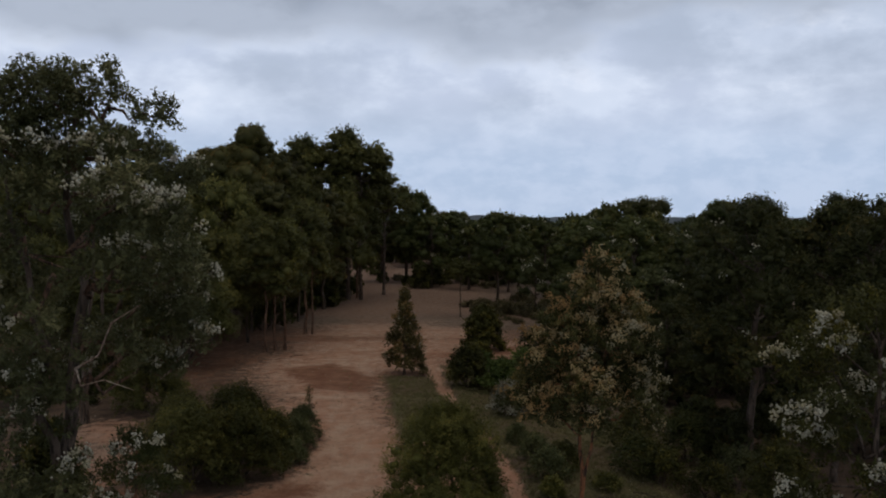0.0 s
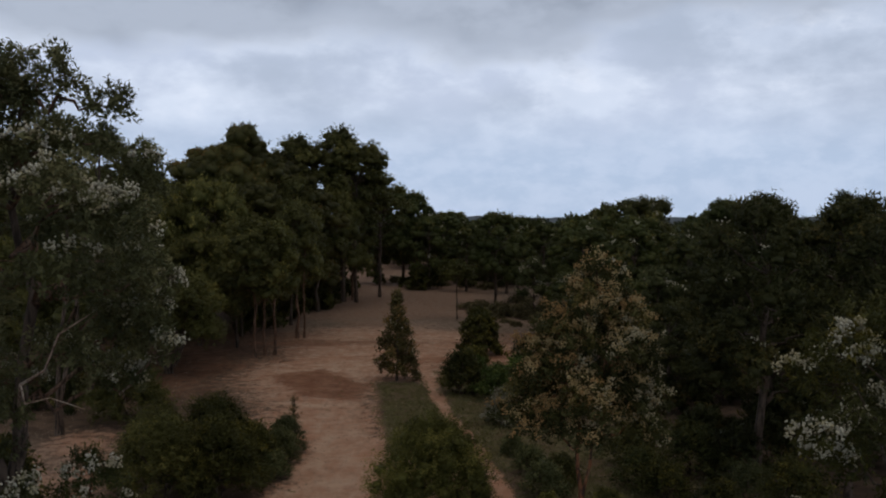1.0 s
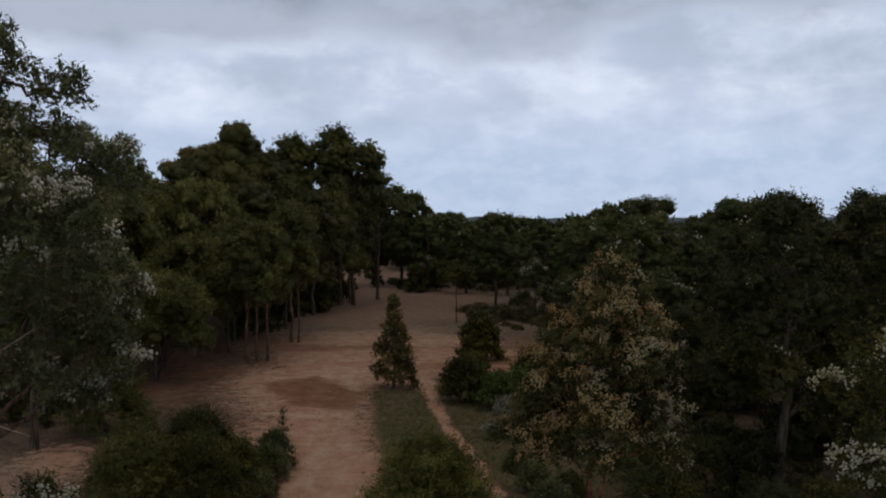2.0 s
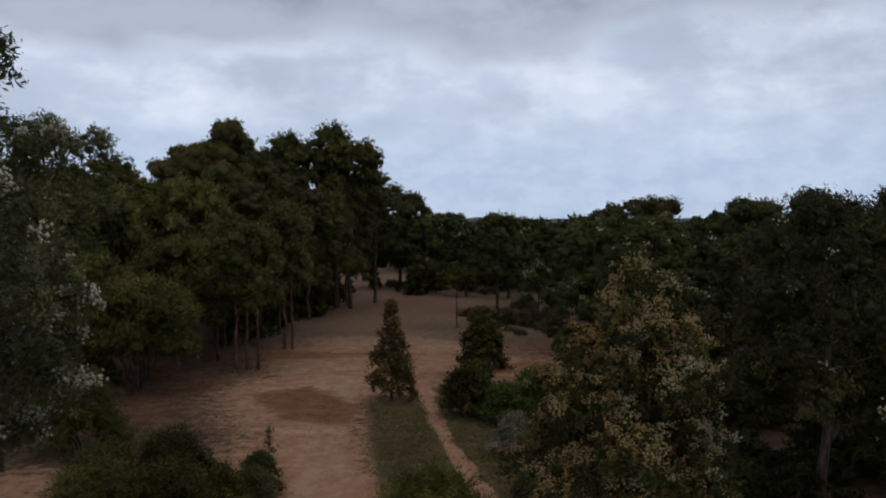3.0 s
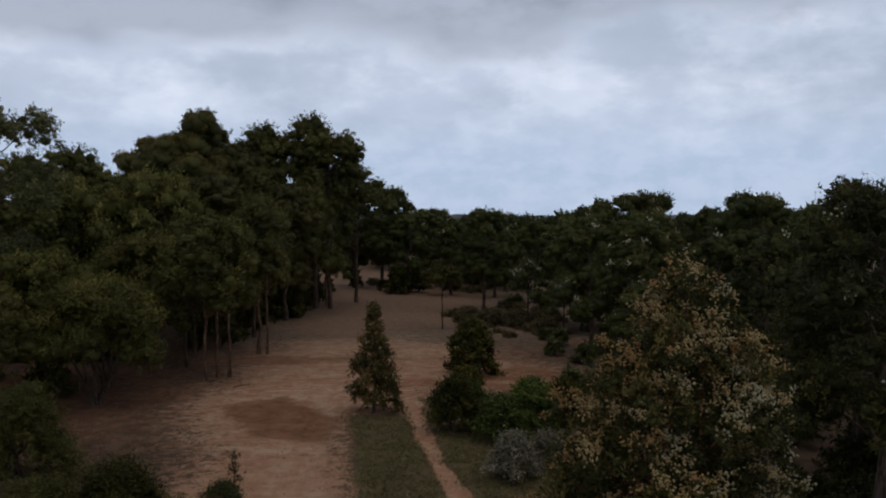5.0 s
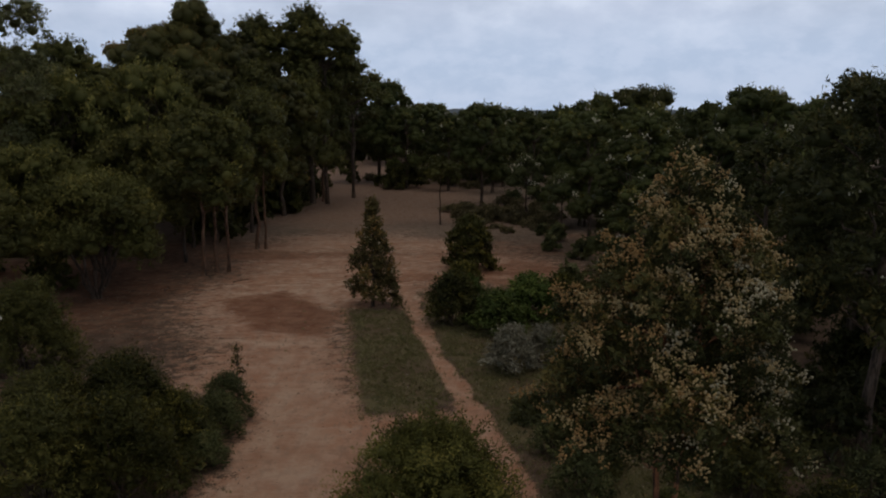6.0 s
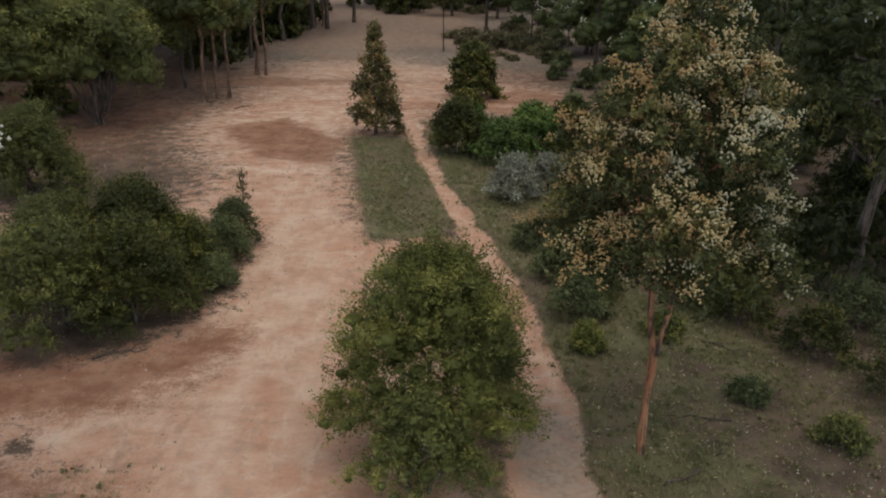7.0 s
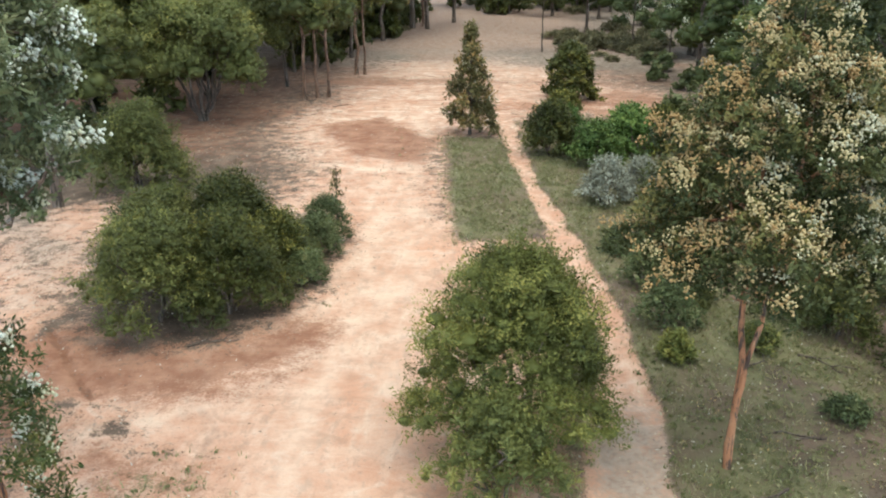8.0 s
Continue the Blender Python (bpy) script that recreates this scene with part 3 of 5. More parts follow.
def covers(x, y):
    """Sand, grass, red soil and grey soil, 0 to 1 each."""
    rough = fbm(x, y, 0.55, 3) * 1.5 + fbm(x, y, 0.12, 5) * 2.0 * np.clip((y - 60) / 60, 0, 1)
    trail = line_depth(x, y, FOOTPATH) + 0.35 * rough
    sand = np.maximum(soft(polygon_depth(x, y, SAND) + rough, 2.2 + 4.5 * np.clip((y - 45) / 8, 0, 1)), soft(trail, 0.35))
    sand = sand * (1 - 1.0 * soft(line_depth(x, y, GULLY), 0.12))
    for wash in WASH_LINES:
        sand = sand * (1 - 0.6 * soft(line_depth(x, y, wash) + 0.35 * fbm(x, y, 1.2, 41), 0.35))
    # beyond y 93 litter colour replaces sand, partly as painted tree shade
    sand = sand * (1 - 0.85 * soft(y - 93 + 40 * fbm(x * 0.5, y, 0.08, 67), 14))
    sand = sand * (1 - 0.4 * soft(np.minimum(-12.8 - x, y - 52) + 5.0 * rough + 5 * fbm(x, y, 0.25, 71), 8.0))
    sand = sand * (1 - 0.48 * soft(line_depth(x, y, SIDE_TRACK) + 1.5 * rough, 2.0))
    grass = np.maximum(soft(polygon_depth(x, y, STRIP) + 0.3 * rough, 0.7), 0.85 * soft(polygon_depth(x, y, RIGHT_TURF) + 0.5 * rough, 1.2) * np.clip(0.86 + 1.5 * fbm(x, y, 0.28, 57), 0.3, 1) * (1 - 0.5 * soft(x - 8.8 + rough, 2.5)))
    grass = np.maximum(grass, 0.42 * soft(0.8 - np.hypot((x + 7.5) / 1.7, y - 27.6) + 0.7 * rough, 0.8))
    grass = np.minimum(grass, 1 - soft(trail, 0.35))
    red = np.maximum(1.15 * soft(polygon_depth(x, y, RED_PATCH) + 0.8 * rough, 1.4), 1.05 * soft(line_depth(x, y, RED_BEND) + 0.6 * rough, 1.8))
    red = np.maximum(red, 0.85 * soft(line_depth(x, y, RED_WASH) + 0.9 * rough, 2.2))
    red = np.maximum(red, 0.6 * soft(np.minimum(-10.8 - x, y - 52) + 3.5 * rough + 4 * fbm(x, y, 0.22, 73), 7.0))
    red = np.maximum(red, 0.8 * soft(np.minimum(y - 92, 14 - x) + 14 * fbm(x, y, 0.09, 9), 10))
    red = np.maximum(red, 1.2 * soft(line_depth(x, y, GULLY), 0.16))
    for cut in WASH_LINES:
        red = red * (1 - 0.6 * soft(line_depth(x, y, cut) + 0.1 * fbm(x, y, 1.2, 41), 0.24))
    # washed terraces: brown soil broken by pale sand
    terrace = np.clip(0.42 + 2.6 * fbm(x * 0.45, y, 0.30, 61, 5), 0, 1) * soft(y - 63 + 6 * fbm(x, y, 0.1, 63), 5) * soft(112 - y, 20)
    red = np.maximum(red, 0.75 * terrace)
    grey = 0.6 * soft(y - 74 + 9 * fbm(x, y, 0.1, 77), 22)
    grey = np.maximum(grey, 0.5 * soft(line_depth(x, y, SIDE_TRACK) + rough, 2.0))
    grey = np.maximum(grey, 0.7 * soft(1.6 - np.hypot((x - 3.0) / 0.75, (y - 29.5) / 1.9) + 0.4 * rough, 0.8))
    return sand, grass, red, grey


def wheel_wear(x, y):
    """Pale, packed sand where wheels have run, broken up along the way."""
    worn = soft(line_depth(x, y, PALE_RIM) + 1.2 * fbm(x, y, 0.6, 87), 0.5)
    for n, line in enumerate(WHEEL_LINES):
        worn = np.maximum(worn, soft(line_depth(x, y, line) + 0.9 * fbm(x, y, 0.8, 81 + n), 0.6) * np.clip(0.75 + 2.2 * fbm(x, y, 0.35, 91 + n), 0, 1))
    return worn


def ground_height(x, y):
    near = np.clip(1 - np.abs(y - 60) / 160, 0, 1)
    z = near * (0.16 * fbm(x, y, 0.16, 21) + 0.07 * fbm(x, y, 0.9, 23, 3))
    rut = line_depth(x, y, FOOTPATH)
    z = z - 0.09 * np.clip(rut / 0.4, 0, 1)
    z = z - 0.12 * soft(line_depth(x, y, GULLY), 0.12) - 0.05 * wheel_wear(x, y)
    strip = polygon_depth(x, y, STRIP)
    return z + 0.07 * np.clip(strip / 0.6, 0, 1) * near


def ground_at(x, y):
    return float(ground_height(np.array([float(x)]), np.array([float(y)]))[0])


def spread(start, stop, step, grow, limit):
    out = [start]
    while out[-1] < limit:
        step = step * grow if out[-1] > stop else step
        out.append(out[-1] + step)
    return out


xs = np.array([-v for v in spread(0, 24, 0.25, 1.10, 4200)][::-1] + spread(0, 19, 0.25, 1.10, 4200)[1:])
ys_far = [25 + 0.2 * i for i in range(90)] + spread(43, 66, 0.3, 1.03, 210)
ys = np.array([-v for v in spread(-24, -20, 2, 1.25, 4200)][::-1] + ys_far[:-1] + spread(ys_far[-1], ys_far[-1], 2.5, 1.1, 4300))
# finer rows and columns where the rill has cut the bend
xs = np.unique(np.concatenate([xs, np.arange(-14.2, -9.6, 0.1)]))
ys = np.unique(np.concatenate([ys, np.arange(30.6, 35.6, 0.1)]))
gx, gy = np.meshgrid(xs, ys)
gz = ground_height(gx, gy)
cols, rows_n = len(xs), len(ys)
ci, ri = np.meshgrid(np.arange(cols - 1), np.arange(rows_n - 1))
corner = ri * cols + ci
ground_mesh = quick_mesh("ground", np.stack([gx, gy, gz], -1).reshape(-1, 3),
                         np.stack([corner, corner + 1, corner + cols + 1, corner + cols], -1).reshape(-1, 4), 4, smooth=True)
cover_values = np.stack(covers(gx, gy), -1).reshape(-1, 4).astype(np.float32)
ground_mesh.attributes.new("cover", "FLOAT_COLOR", "POINT").data.foreach_set("color", cover_values.ravel())
ground_mesh.attributes.new("wear", "FLOAT", "POINT").data.foreach_set("value", wheel_wear(gx, gy).ravel().astype(np.float32))
ground = tagged(mesh_part("ground", ground_mesh, GROUND), "bare sandy orange ground with a dirt track and patchy turf", "ground", kind="structure")


# ---- placing ----
def stand(root, x, y, label, category="tree", group="", turn=0.0, size=1.0, kind=""):
    root.matrix_basis = Matrix.Translation((x, y, ground_at(x, y))) @ Matrix.Rotation(radians(turn), 4, "Z") @ Matrix.Diagonal((size, size, size, 1))
    return tagged(root, label, category, group, kind)


def stand_copy(root, x, y, turn=0.0, size=1.0, tall=1.0, label=""):
    m = Matrix.Translation((x, y, ground_at(x, y) - 0.05)) @ Matrix.Rotation(radians(turn), 4, "Z") @ Matrix.Diagonal((size, size, size * tall, 1))
    ob = copy_thing(root, m)
    if label:
        ob["label"] = label
    return ob


# ---- the large trees near the flight ----
def flowering_bloodwood():
    """The conical tree with two red-brown stems, thick with cream and rusty flower heads."""
    rng = np.random.default_rng(11)
    lobes = []
    for z, ring, n, r in ((4.6, 2.3, 10, 0.8), (5.3, 2.15, 9, 0.8), (6.0, 1.85, 8, 0.8), (6.8, 1.75, 7, 0.8), (7.5, 1.5, 7, 0.75), (8.2, 1.15, 5, 0.75), (8.9, 0.7, 4, 0.65)):
        for i in range(n):
            a = i * 2 * math.pi / n + z * 1.3 + rng.uniform(-0.2, 0.2)
            d = ring * rng.uniform(0.8, 1.1)
            drift = (z - 4.5) * 0.15
            lobes.append((0.28 + drift + math.cos(a) * d, 1.2 + drift * 0.55 + math.sin(a) * d, z + rng.uniform(-0.3, 0.3), r, r, r * 0.72))
    lobes.append((0.85, 1.7, 9.6, 0.6, 0.6, 0.55))
    root = new("flowering_tree")
    stems = []
    for foot, mid, top, r in (((0, 0, -0.2), (0.02, 0.5, 3.8), (0.55, 1.5, 8.8), 0.092), ((0.03, 0.1, 1.5), (0.62, 0.6, 4.2), (1.3, 1.7, 8.4), 0.062)):
        t = Tubes()
        line = np.concatenate([bent(foot, mid, rng, 0.012, 7), bent(mid, top, rng, 0.012, 7)[1:]])
        t.add(line, r * np.linspace(1.1, 0.25, len(line)), 9)
        bole = mesh_part("trunk", t.mesh("trunk"), BARK_RED, root, "rust-coloured stem with dark scorched streaks")
        stems.append(line)
    for lobe in lobes[::2]:
        c = np.array(lobe[:3])
        stem = stems[0] if c[0] < 0.7 else stems[1]
        start = stem[int(np.clip(np.searchsorted(stem[:, 2], max(3.6, c[2] - 0.9)), 1, len(stem) - 2))]
        t = Tubes()
        t.add(bent(start, c, rng, 0.06, 6), np.linspace(0.055, 0.014, 6), 5)
        mesh_part("limb", t.mesh("limb"), BARK_RED, bole)
    me, spots, ways, billows = crown_mesh("crown", lobes, rng, 11.5, 13, 0.12, 0.048, 0.085, 0.38, reach=2.2)
    crown = mesh_part("crown", me, BLOODWOOD, root)

    def side_tone(base, which, r):
        # rusty heads towards the west side and top, paler ones to the east
        own = r.normal(0, 0.16, which.max() + 1)[which]
        return np.clip(0.71 - 0.12 * (base[:, 0] - 0.5) + 0.03 * (base[:, 2] - 6) + own + r.normal(0, 0.13, len(base)), 0, 1)

    mesh_part("blossom", blossom_mesh("blossom", spots, ways, billows, 0.58, 0.95, rng, 14, 0.030, 0.072, 0.50, side_tone), CREAM, crown, "cream and rust flower heads")
    return root


stand(flowering_bloodwood(), 4.9, 29.3, "conical gum tree thick with cream and rusty flower heads", "tree")


def tall_white_gum():
    """The big tree beside the flight: open top, white blossom on the lower lobes, pale crooked limbs."""
    rng = np.random.default_rng(23)
    lobes = [(0.5, -0.6, 13.9, 1.3, 1.3, 0.9), (-0.7, -1.0, 13.6, 1.4, 1.3, 0.9), (0.9, -1.2, 12.7, 1.3, 1.2, 0.8), (-1.9, -0.8, 13.6, 1.4, 1.3, 0.9), (-0.2, -0.8, 14.9, 1.2, 1.2, 0.9), (-2.8, -0.6, 14.4, 1.3, 1.2, 0.9),
             (1.1, -1.0, 14.8, 1.1, 1.1, 0.9), (0.1, -1.6, 14.5, 1.2, 1.2, 0.9), (2.8, -1.0, 14.1, 0.8, 0.8, 0.7), (2.4, -0.7, 13.2, 0.65, 0.65, 0.5), (-1.4, -0.6, 14.6, 1.3, 1.3, 0.9),
             (1.6, -1.8, 13.2, 1.0, 1.0, 0.6), (-0.6, -2.2, 12.9, 1.3, 1.3, 0.8), (-2.4, -1.4, 13.0, 1.5, 1.5, 1.0)]
    flower = []
    for i in range(24):
        u = i / 23
        a = 2.4 * i + rng.uniform(-0.3, 0.3)
        d = (1.4 + 2.6 * math.sin(math.pi * (0.3 + 0.62 * u))) * rng.uniform(0.65, 1.0)
        r = rng.uniform(0.9, 1.35)
        flower.append((0.0 + math.cos(a) * d, 0.2 + math.sin(a) * d, 12.3 - 6.0 * u, r, r, r * 0.72))
    flower += [(2.6, -3.4, 11.9, 1.0, 1.0, 0.8), (3.6, -2.6, 11.0, 0.9, 0.9, 0.8), (3.6, -1.6, 9.6, 0.9, 0.9, 0.8), (-0.6, -1.2, 5.4, 1.1, 1.1, 0.9), (2.6, 1.4, 9.0, 1.0, 1.0, 0.8), (-1.6, -2.2, 4.2, 1.3, 1.3, 1.1), (0.5, -1.6, 3.4, 1.1, 1.1, 1.0), (-1.4, -0.8, 2.4, 1.3, 1.3, 1.0),
               (3.3, 0.9, 9.5, 0.85, 0.85, 0.75), (3.0, 0.4, 8.4, 0.9, 0.9, 0.75), (3.3, 1.0, 7.4, 0.75, 0.75, 0.6), (2.6, 1.6, 8.9, 0.9, 0.9, 0.75), (2.6, 0.9, 6.6, 0.7, 0.7, 0.5)]
    root = new("flowering_tree")
    trunks, boles = [], []
    for foot, top, r in (((0, 0, -0.2), (0.6, -0.9, 14.2), 0.24), ((0.35, -0.3, -0.2), (-1.4, -1.2, 13.2), 0.17)):
        line = bent(foot, top, rng, 0.012, 12)
        t = Tubes()
        t.add(line, r * np.linspace(1.15, 0.22, 12), 10)
        boles.append(mesh_part("trunk", t.mesh("trunk"), BARK_GREY, root, "dark brown trunk"))
        trunks.append(line)
    for c in [l[:3] for l in lobes] + [l[:3] for l in flower[::2]]:
        c = np.array(c)
        which = 0 if c[0] > -0.4 else 1
        line = trunks[which]
        at = int(np.clip(np.searchsorted(line[:, 2], c[2] - 0.55 * np.hypot(*(c[:2] - line[5][:2]))), 2, 11))
        t = Tubes()
        t.add(bent(line[at], c, rng, 0.075, 8), np.linspace(0.085, 0.018, 8), 6)
        mesh_part("limb", t.mesh("limb"), BARK_BROWN, boles[which])
    # the long bare limb that shows against the dark inside of the crown
    for pts, rad in ((((0.2, 0.0, 5.2), (0.7, -1.5, 6.5), (1.0, -2.0, 7.1), (1.7, -2.2, 7.5), (2.1, -2.3, 8.4), (2.9, -2.4, 8.9)), (0.055, 0.047, 0.04, 0.034, 0.027, 0.013)),
                     (((2.4, 0.75, 6.3), (2.9, 0.9, 6.7), (3.3, 0.9, 7.3), (3.9, 0.9, 7.45)), (0.036, 0.033, 0.024, 0.010)),
                     (((1.0, -2.0, 7.1), (1.3, -2.4, 6.7), (2.0, -2.6, 6.9), (2.8, -2.5, 6.6)), (0.028, 0.023, 0.017, 0.008))):
        t = Tubes()
        t.add(np.array(pts), rad, 6)
        mesh_part("limb", t.mesh("limb"), BARK_PALE, boles[0], "pale smooth crooked limb")
    me, spots, ways, billows = crown_mesh("crown", lobes + flower, rng, 7.5, 13, 0.155, 0.058, 0.10, 0.38, reach=2.6)
    crown = mesh_part("crown", me, GUM, root)
    low = spots[:, 2] < 13.4
    mesh_part("blossom", blossom_mesh("blossom", spots[low], ways[low], billows[low], 0.25, 0.65, rng, 16, 0.040, 0.08, 0.45), WHITE_BLOSSOM, crown, "white blossom")
    return root


stand(tall_white_gum(), -11.0, 25.4, "tall open gum tree with white blossom and pale crooked limbs", "tree")


def slender_gum():
    """A tall thin gum behind the flowering one: a high open crown of small clumps on fine limbs."""
    rng = np.random.default_rng(29)
    clumps = []
    for z, ring, n, r in ((15.3, 0.9, 3, 0.95), (14.8, 2.2, 5, 0.95), (14.2, 3.0, 6, 0.9), (13.0, 3.2, 6, 0.9), (11.8, 3.0, 5, 0.9), (10.4, 2.5, 4, 0.9)):
        for i in range(n):
            a = i * 2 * math.pi / n + z * 1.9 + rng.uniform(-0.3, 0.3)
            d = ring * rng.uniform(0.8, 1.15)
            w = r * rng.uniform(0.75, 1.2)
            clumps.append((1.7 + math.cos(a) * d, math.sin(a) * d, z + rng.uniform(-0.4, 0.4), w, w, w * 0.75))
    return build_tree("slender_gum_tree", clumps, rng, BARK_GREY, GUM, 0.16, 15.0, lean=(1.7, 0.0), stems=((0.5, 0.1), (-0.6, -0.3)), density=5.5, per_tuft=12, length=0.17, width=0.06, tuft=0.13,
                      split_limbs=True, heart=0.42, reach=2.4)


stand(slender_gum(), -19.4, 46.5, "tall slender gum tree with a high open crown", "tree")


def small_white_gum():
    rng = np.random.default_rng(27)
    lobes = auto_lobes(rng, 1.0, 4.9, 3.0, 16, 2.0, 0.42, 0.8)
    root = build_tree("flowering_tree", lobes, rng, BARK_RED, EUC, 0.09, 4.2, density=9, per_tuft=14, length=0.13, width=0.045, tuft=0.10,
                      blossom=(WHITE_BLOSSOM, 0.22, 0.5, 22, 0.036, 0.08), split_limbs=True, limb_share=0.5)
    return root


stand(small_white_gum(), -9.0, 25.2, "small leafy gum with tufts of white blossom beside the track", "tree")


def white_gum_beside_turf():
    rng = np.random.default_rng(31)
    lobes = []
    for i in range(22):
        u = i / 21
        a = 2.4 * i
        d = (0.5 + 2.6 * math.sin(math.pi * (0.12 + 0.75 * (1 - u)))) * rng.uniform(0.6, 1.0)
        r = rng.uniform(0.75, 1.15)
        lobes.append((math.cos(a) * d, math.sin(a) * d, 2.0 + 7.0 * u, r, r, r * 0.75))
    return build_tree("flowering_tree", lobes, rng, BARK_GREY, BUSH, 0.14, 7.5, density=7, per_tuft=12, length=0.16, width=0.062, tuft=0.12, split_limbs=True,
                      blossom=(WHITE_BLOSSOM, 0.26, 0.8, 22, 0.040, 0.08))


stand(white_gum_beside_turf(), 12.7, 24.5, "gum tree covered in white blossom beside the turf", "tree")


def wattle_shrub(seed, height, radius, leaf=WATTLE, density=9.0, per_tuft=15, length=0.125, width=0.044, count=22, stems=5, bark=BARK_GREY, lowest=0.12, name="shrub", sparse=False, plain=False, heart=0.40, tuft=0.0):
    """A many-stemmed shrub whose leaves reach down to the ground."""
    rng = np.random.default_rng(seed)
    lobes = []
    count = count if sparse else max(count, int(16 * height / radius))
    for i in range(count):
        u = (i + 0.4) / count
        a = 2.4 * i + rng.uniform(-0.4, 0.4)
        ring = radius * math.sqrt(max(0.02, 1 - u ** 2.6)) * (0.8 + 0.2 * math.sin(math.pi * min(1, u * 2 + 0.3)))
        r = radius * rng.uniform(0.27, 0.40)
        d = max(0, ring - r * 0.7) * rng.uniform(0.8, 1.05)
        z = height * (lowest + (0.97 - lowest) * u)
        lobes.append((math.cos(a) * d, math.sin(a) * d, max(r * 0.45, min(z, height - 0.6 * r)), r, r, r * rng.uniform(0.6, 0.8)))
    root = new(name)
    for i in range(stems):
        a = i * 2 * math.pi / stems + rng.uniform(-0.4, 0.4)
        t = Tubes()
        top = (math.cos(a) * radius * 0.55, math.sin(a) * radius * 0.55, height * rng.uniform(0.6, 0.85))
        t.add(bent((math.cos(a) * 0.12, math.sin(a) * 0.12, -0.15), top, rng, 0.05, 7), np.linspace(0.03 + 0.014 * height, 0.012, 7), 6)
        mesh_part("stem", t.mesh("stem"), bark, root)
    me, spots, ways, billows = crown_mesh("crown", lobes, rng, density, per_tuft, length, width, tuft or 0.075 + 0.03 * radius, 0.3, plain=plain, heart=heart, coarse=sparse)
    mesh_part("crown", me, leaf, root)
    return root


stand(wattle_shrub(41, 4.5, 2.75, WATTLE, 9.5, 24, 0.088, 0.031, count=30, stems=6, heart=0.42, tuft=0.115), 0.2, 30.2, "dense olive-green wattle shrub leafy to the ground", "shrub")

stand(wattle_shrub(42, 2.3, 1.55, OLIVE, 11.0, 20, 0.085, 0.030, count=16, stems=4, tuft=0.10), -0.1, 27.9, "low light olive wattle shrub leafy to the ground", "shrub")

# the island of bushes beside the bend of the track
for seed, x, y, h, r, leaf in ((51, -10.6, 35.6, 3.3, 2.3, OLIVE), (52, -8.6, 36.6, 3.2, 2.1, BUSH), (53, -11.7, 38.4, 3.1, 2.1, OLIVE), (54, -9.5, 39.9, 3.3, 2.4, BUSH),
                               (55, -7.9, 39.6, 2.3, 1.6, BUSH), (56, -12.7, 42.2, 2.2, 1.6, BUSH), (57, -10.5, 43.3, 1.9, 1.6, BUSH)):
    stand(wattle_shrub(seed, h, r, leaf, 8, 16, 0.11, 0.04, 18, 4), x, y, "dark olive bush with bare grey stems on sand", "bush", "bushes beside the track bend")
for seed, x, y, h, r in ((58, -7.0, 43.2, 1.7, 1.1), (59, -6.8, 39.0, 1.1, 0.9), (60, -6.9, 41.6, 1.5, 1.0)):
    stand(wattle_shrub(seed, h, r, EUC_GREY, 14.0, 14, 0.09, 0.032, 10, 3), x, y, "low grey-green bush on the edge of the track", "bush", "bushes beside the track bend")
stand(wattle_shrub(61, 3.8, 2.6, OLIVE, 8.0, 14, 0.14, 0.05, 20, 4), -17.0, 49.4, "rounded light olive bush beside a side track", "bush")


def slim_sapling(seed, height):
    rng = np.random.default_rng(seed)
    lobes = [(rng.uniform(-0.08, 0.08), rng.uniform(-0.08, 0.08), height * (0.35 + 0.16 * i), 0.26 - 0.035 * i, 0.26 - 0.035 * i, 0.3) for i in range(4)]
    return build_tree("sapling", lobes, rng, BARK_GREY, BUSH, 0.035, height, density=14, per_tuft=5, length=0.13, width=0.045, tuft=0.09)


stand(slim_sapling(71, 2.5), -6.9, 44.9, "thin dark sapling at the edge of the track", "sapling")


def narrow_cone_tree(seed, height, radius):
    rng = np.random.default_rng(seed)
    lobes = []
    for i in range(26):
        u = i / 25
        a = 2.4 * i
        ring = radius * (0.92 if u < 0.1 else 1.0) * (1 - u) ** 0.72
        r = radius * (0.42 - 0.18 * u) * rng.uniform(0.85, 1.15)
        d = max(0, ring - 0.7 * r)
        lobes.append((math.cos(a) * d, math.sin(a) * d, 0.42 + (height - 0.8) * u, r, r, r * 0.95))
    return build_tree("young_tree", lobes, rng, BARK_GREY, RUSTY, 0.1, height * 0.85, density=11, per_tuft=8, length=0.17, width=0.085, tuft=0.10,
                      blossom=(CREAM, 0.4, 0.12, 7, 0.035, 0.07), split_limbs=True, limb_share=0.4)


stand(narrow_cone_tree(73, 6.2, 1.7), -2.6, 61.6, "narrow conical young tree with rusty leaves on turf", "tree")

# shrubs along the footpath
stand(wattle_shrub(81, 3.7, 2.2, BUSH, 7, 8, 0.22, 0.11, 26, 4, lowest=0.03), 3.7, 73.0, "tall dark green bush on bare sand", "bush")
stand(wattle_shrub(88, 1.2, 1.3, BUSH, 8, 8, 0.2, 0.09, 12, 3), 3.1, 69.6, "low green bush on bare sand", "bush")
stand(wattle_shrub(89, 1.3, 1.2, FERN, 9, 8, 0.18, 0.08, 12, 3), 3.0, 63.4, "low bright green bush on turf", "bush")
stand(wattle_shrub(90, 4.0, 1.7, BUSH, 6, 8, 0.2, 0.09, 16, 4), -13.7, 29.6, "dark bush with bare stems on sand", "bush")
stand(wattle_shrub(82, 2.7, 1.75, BUSH, 9, 8, 0.18, 0.085, 14, 4), 1.9, 57.0, "dark round bush beside the footpath", "bush")
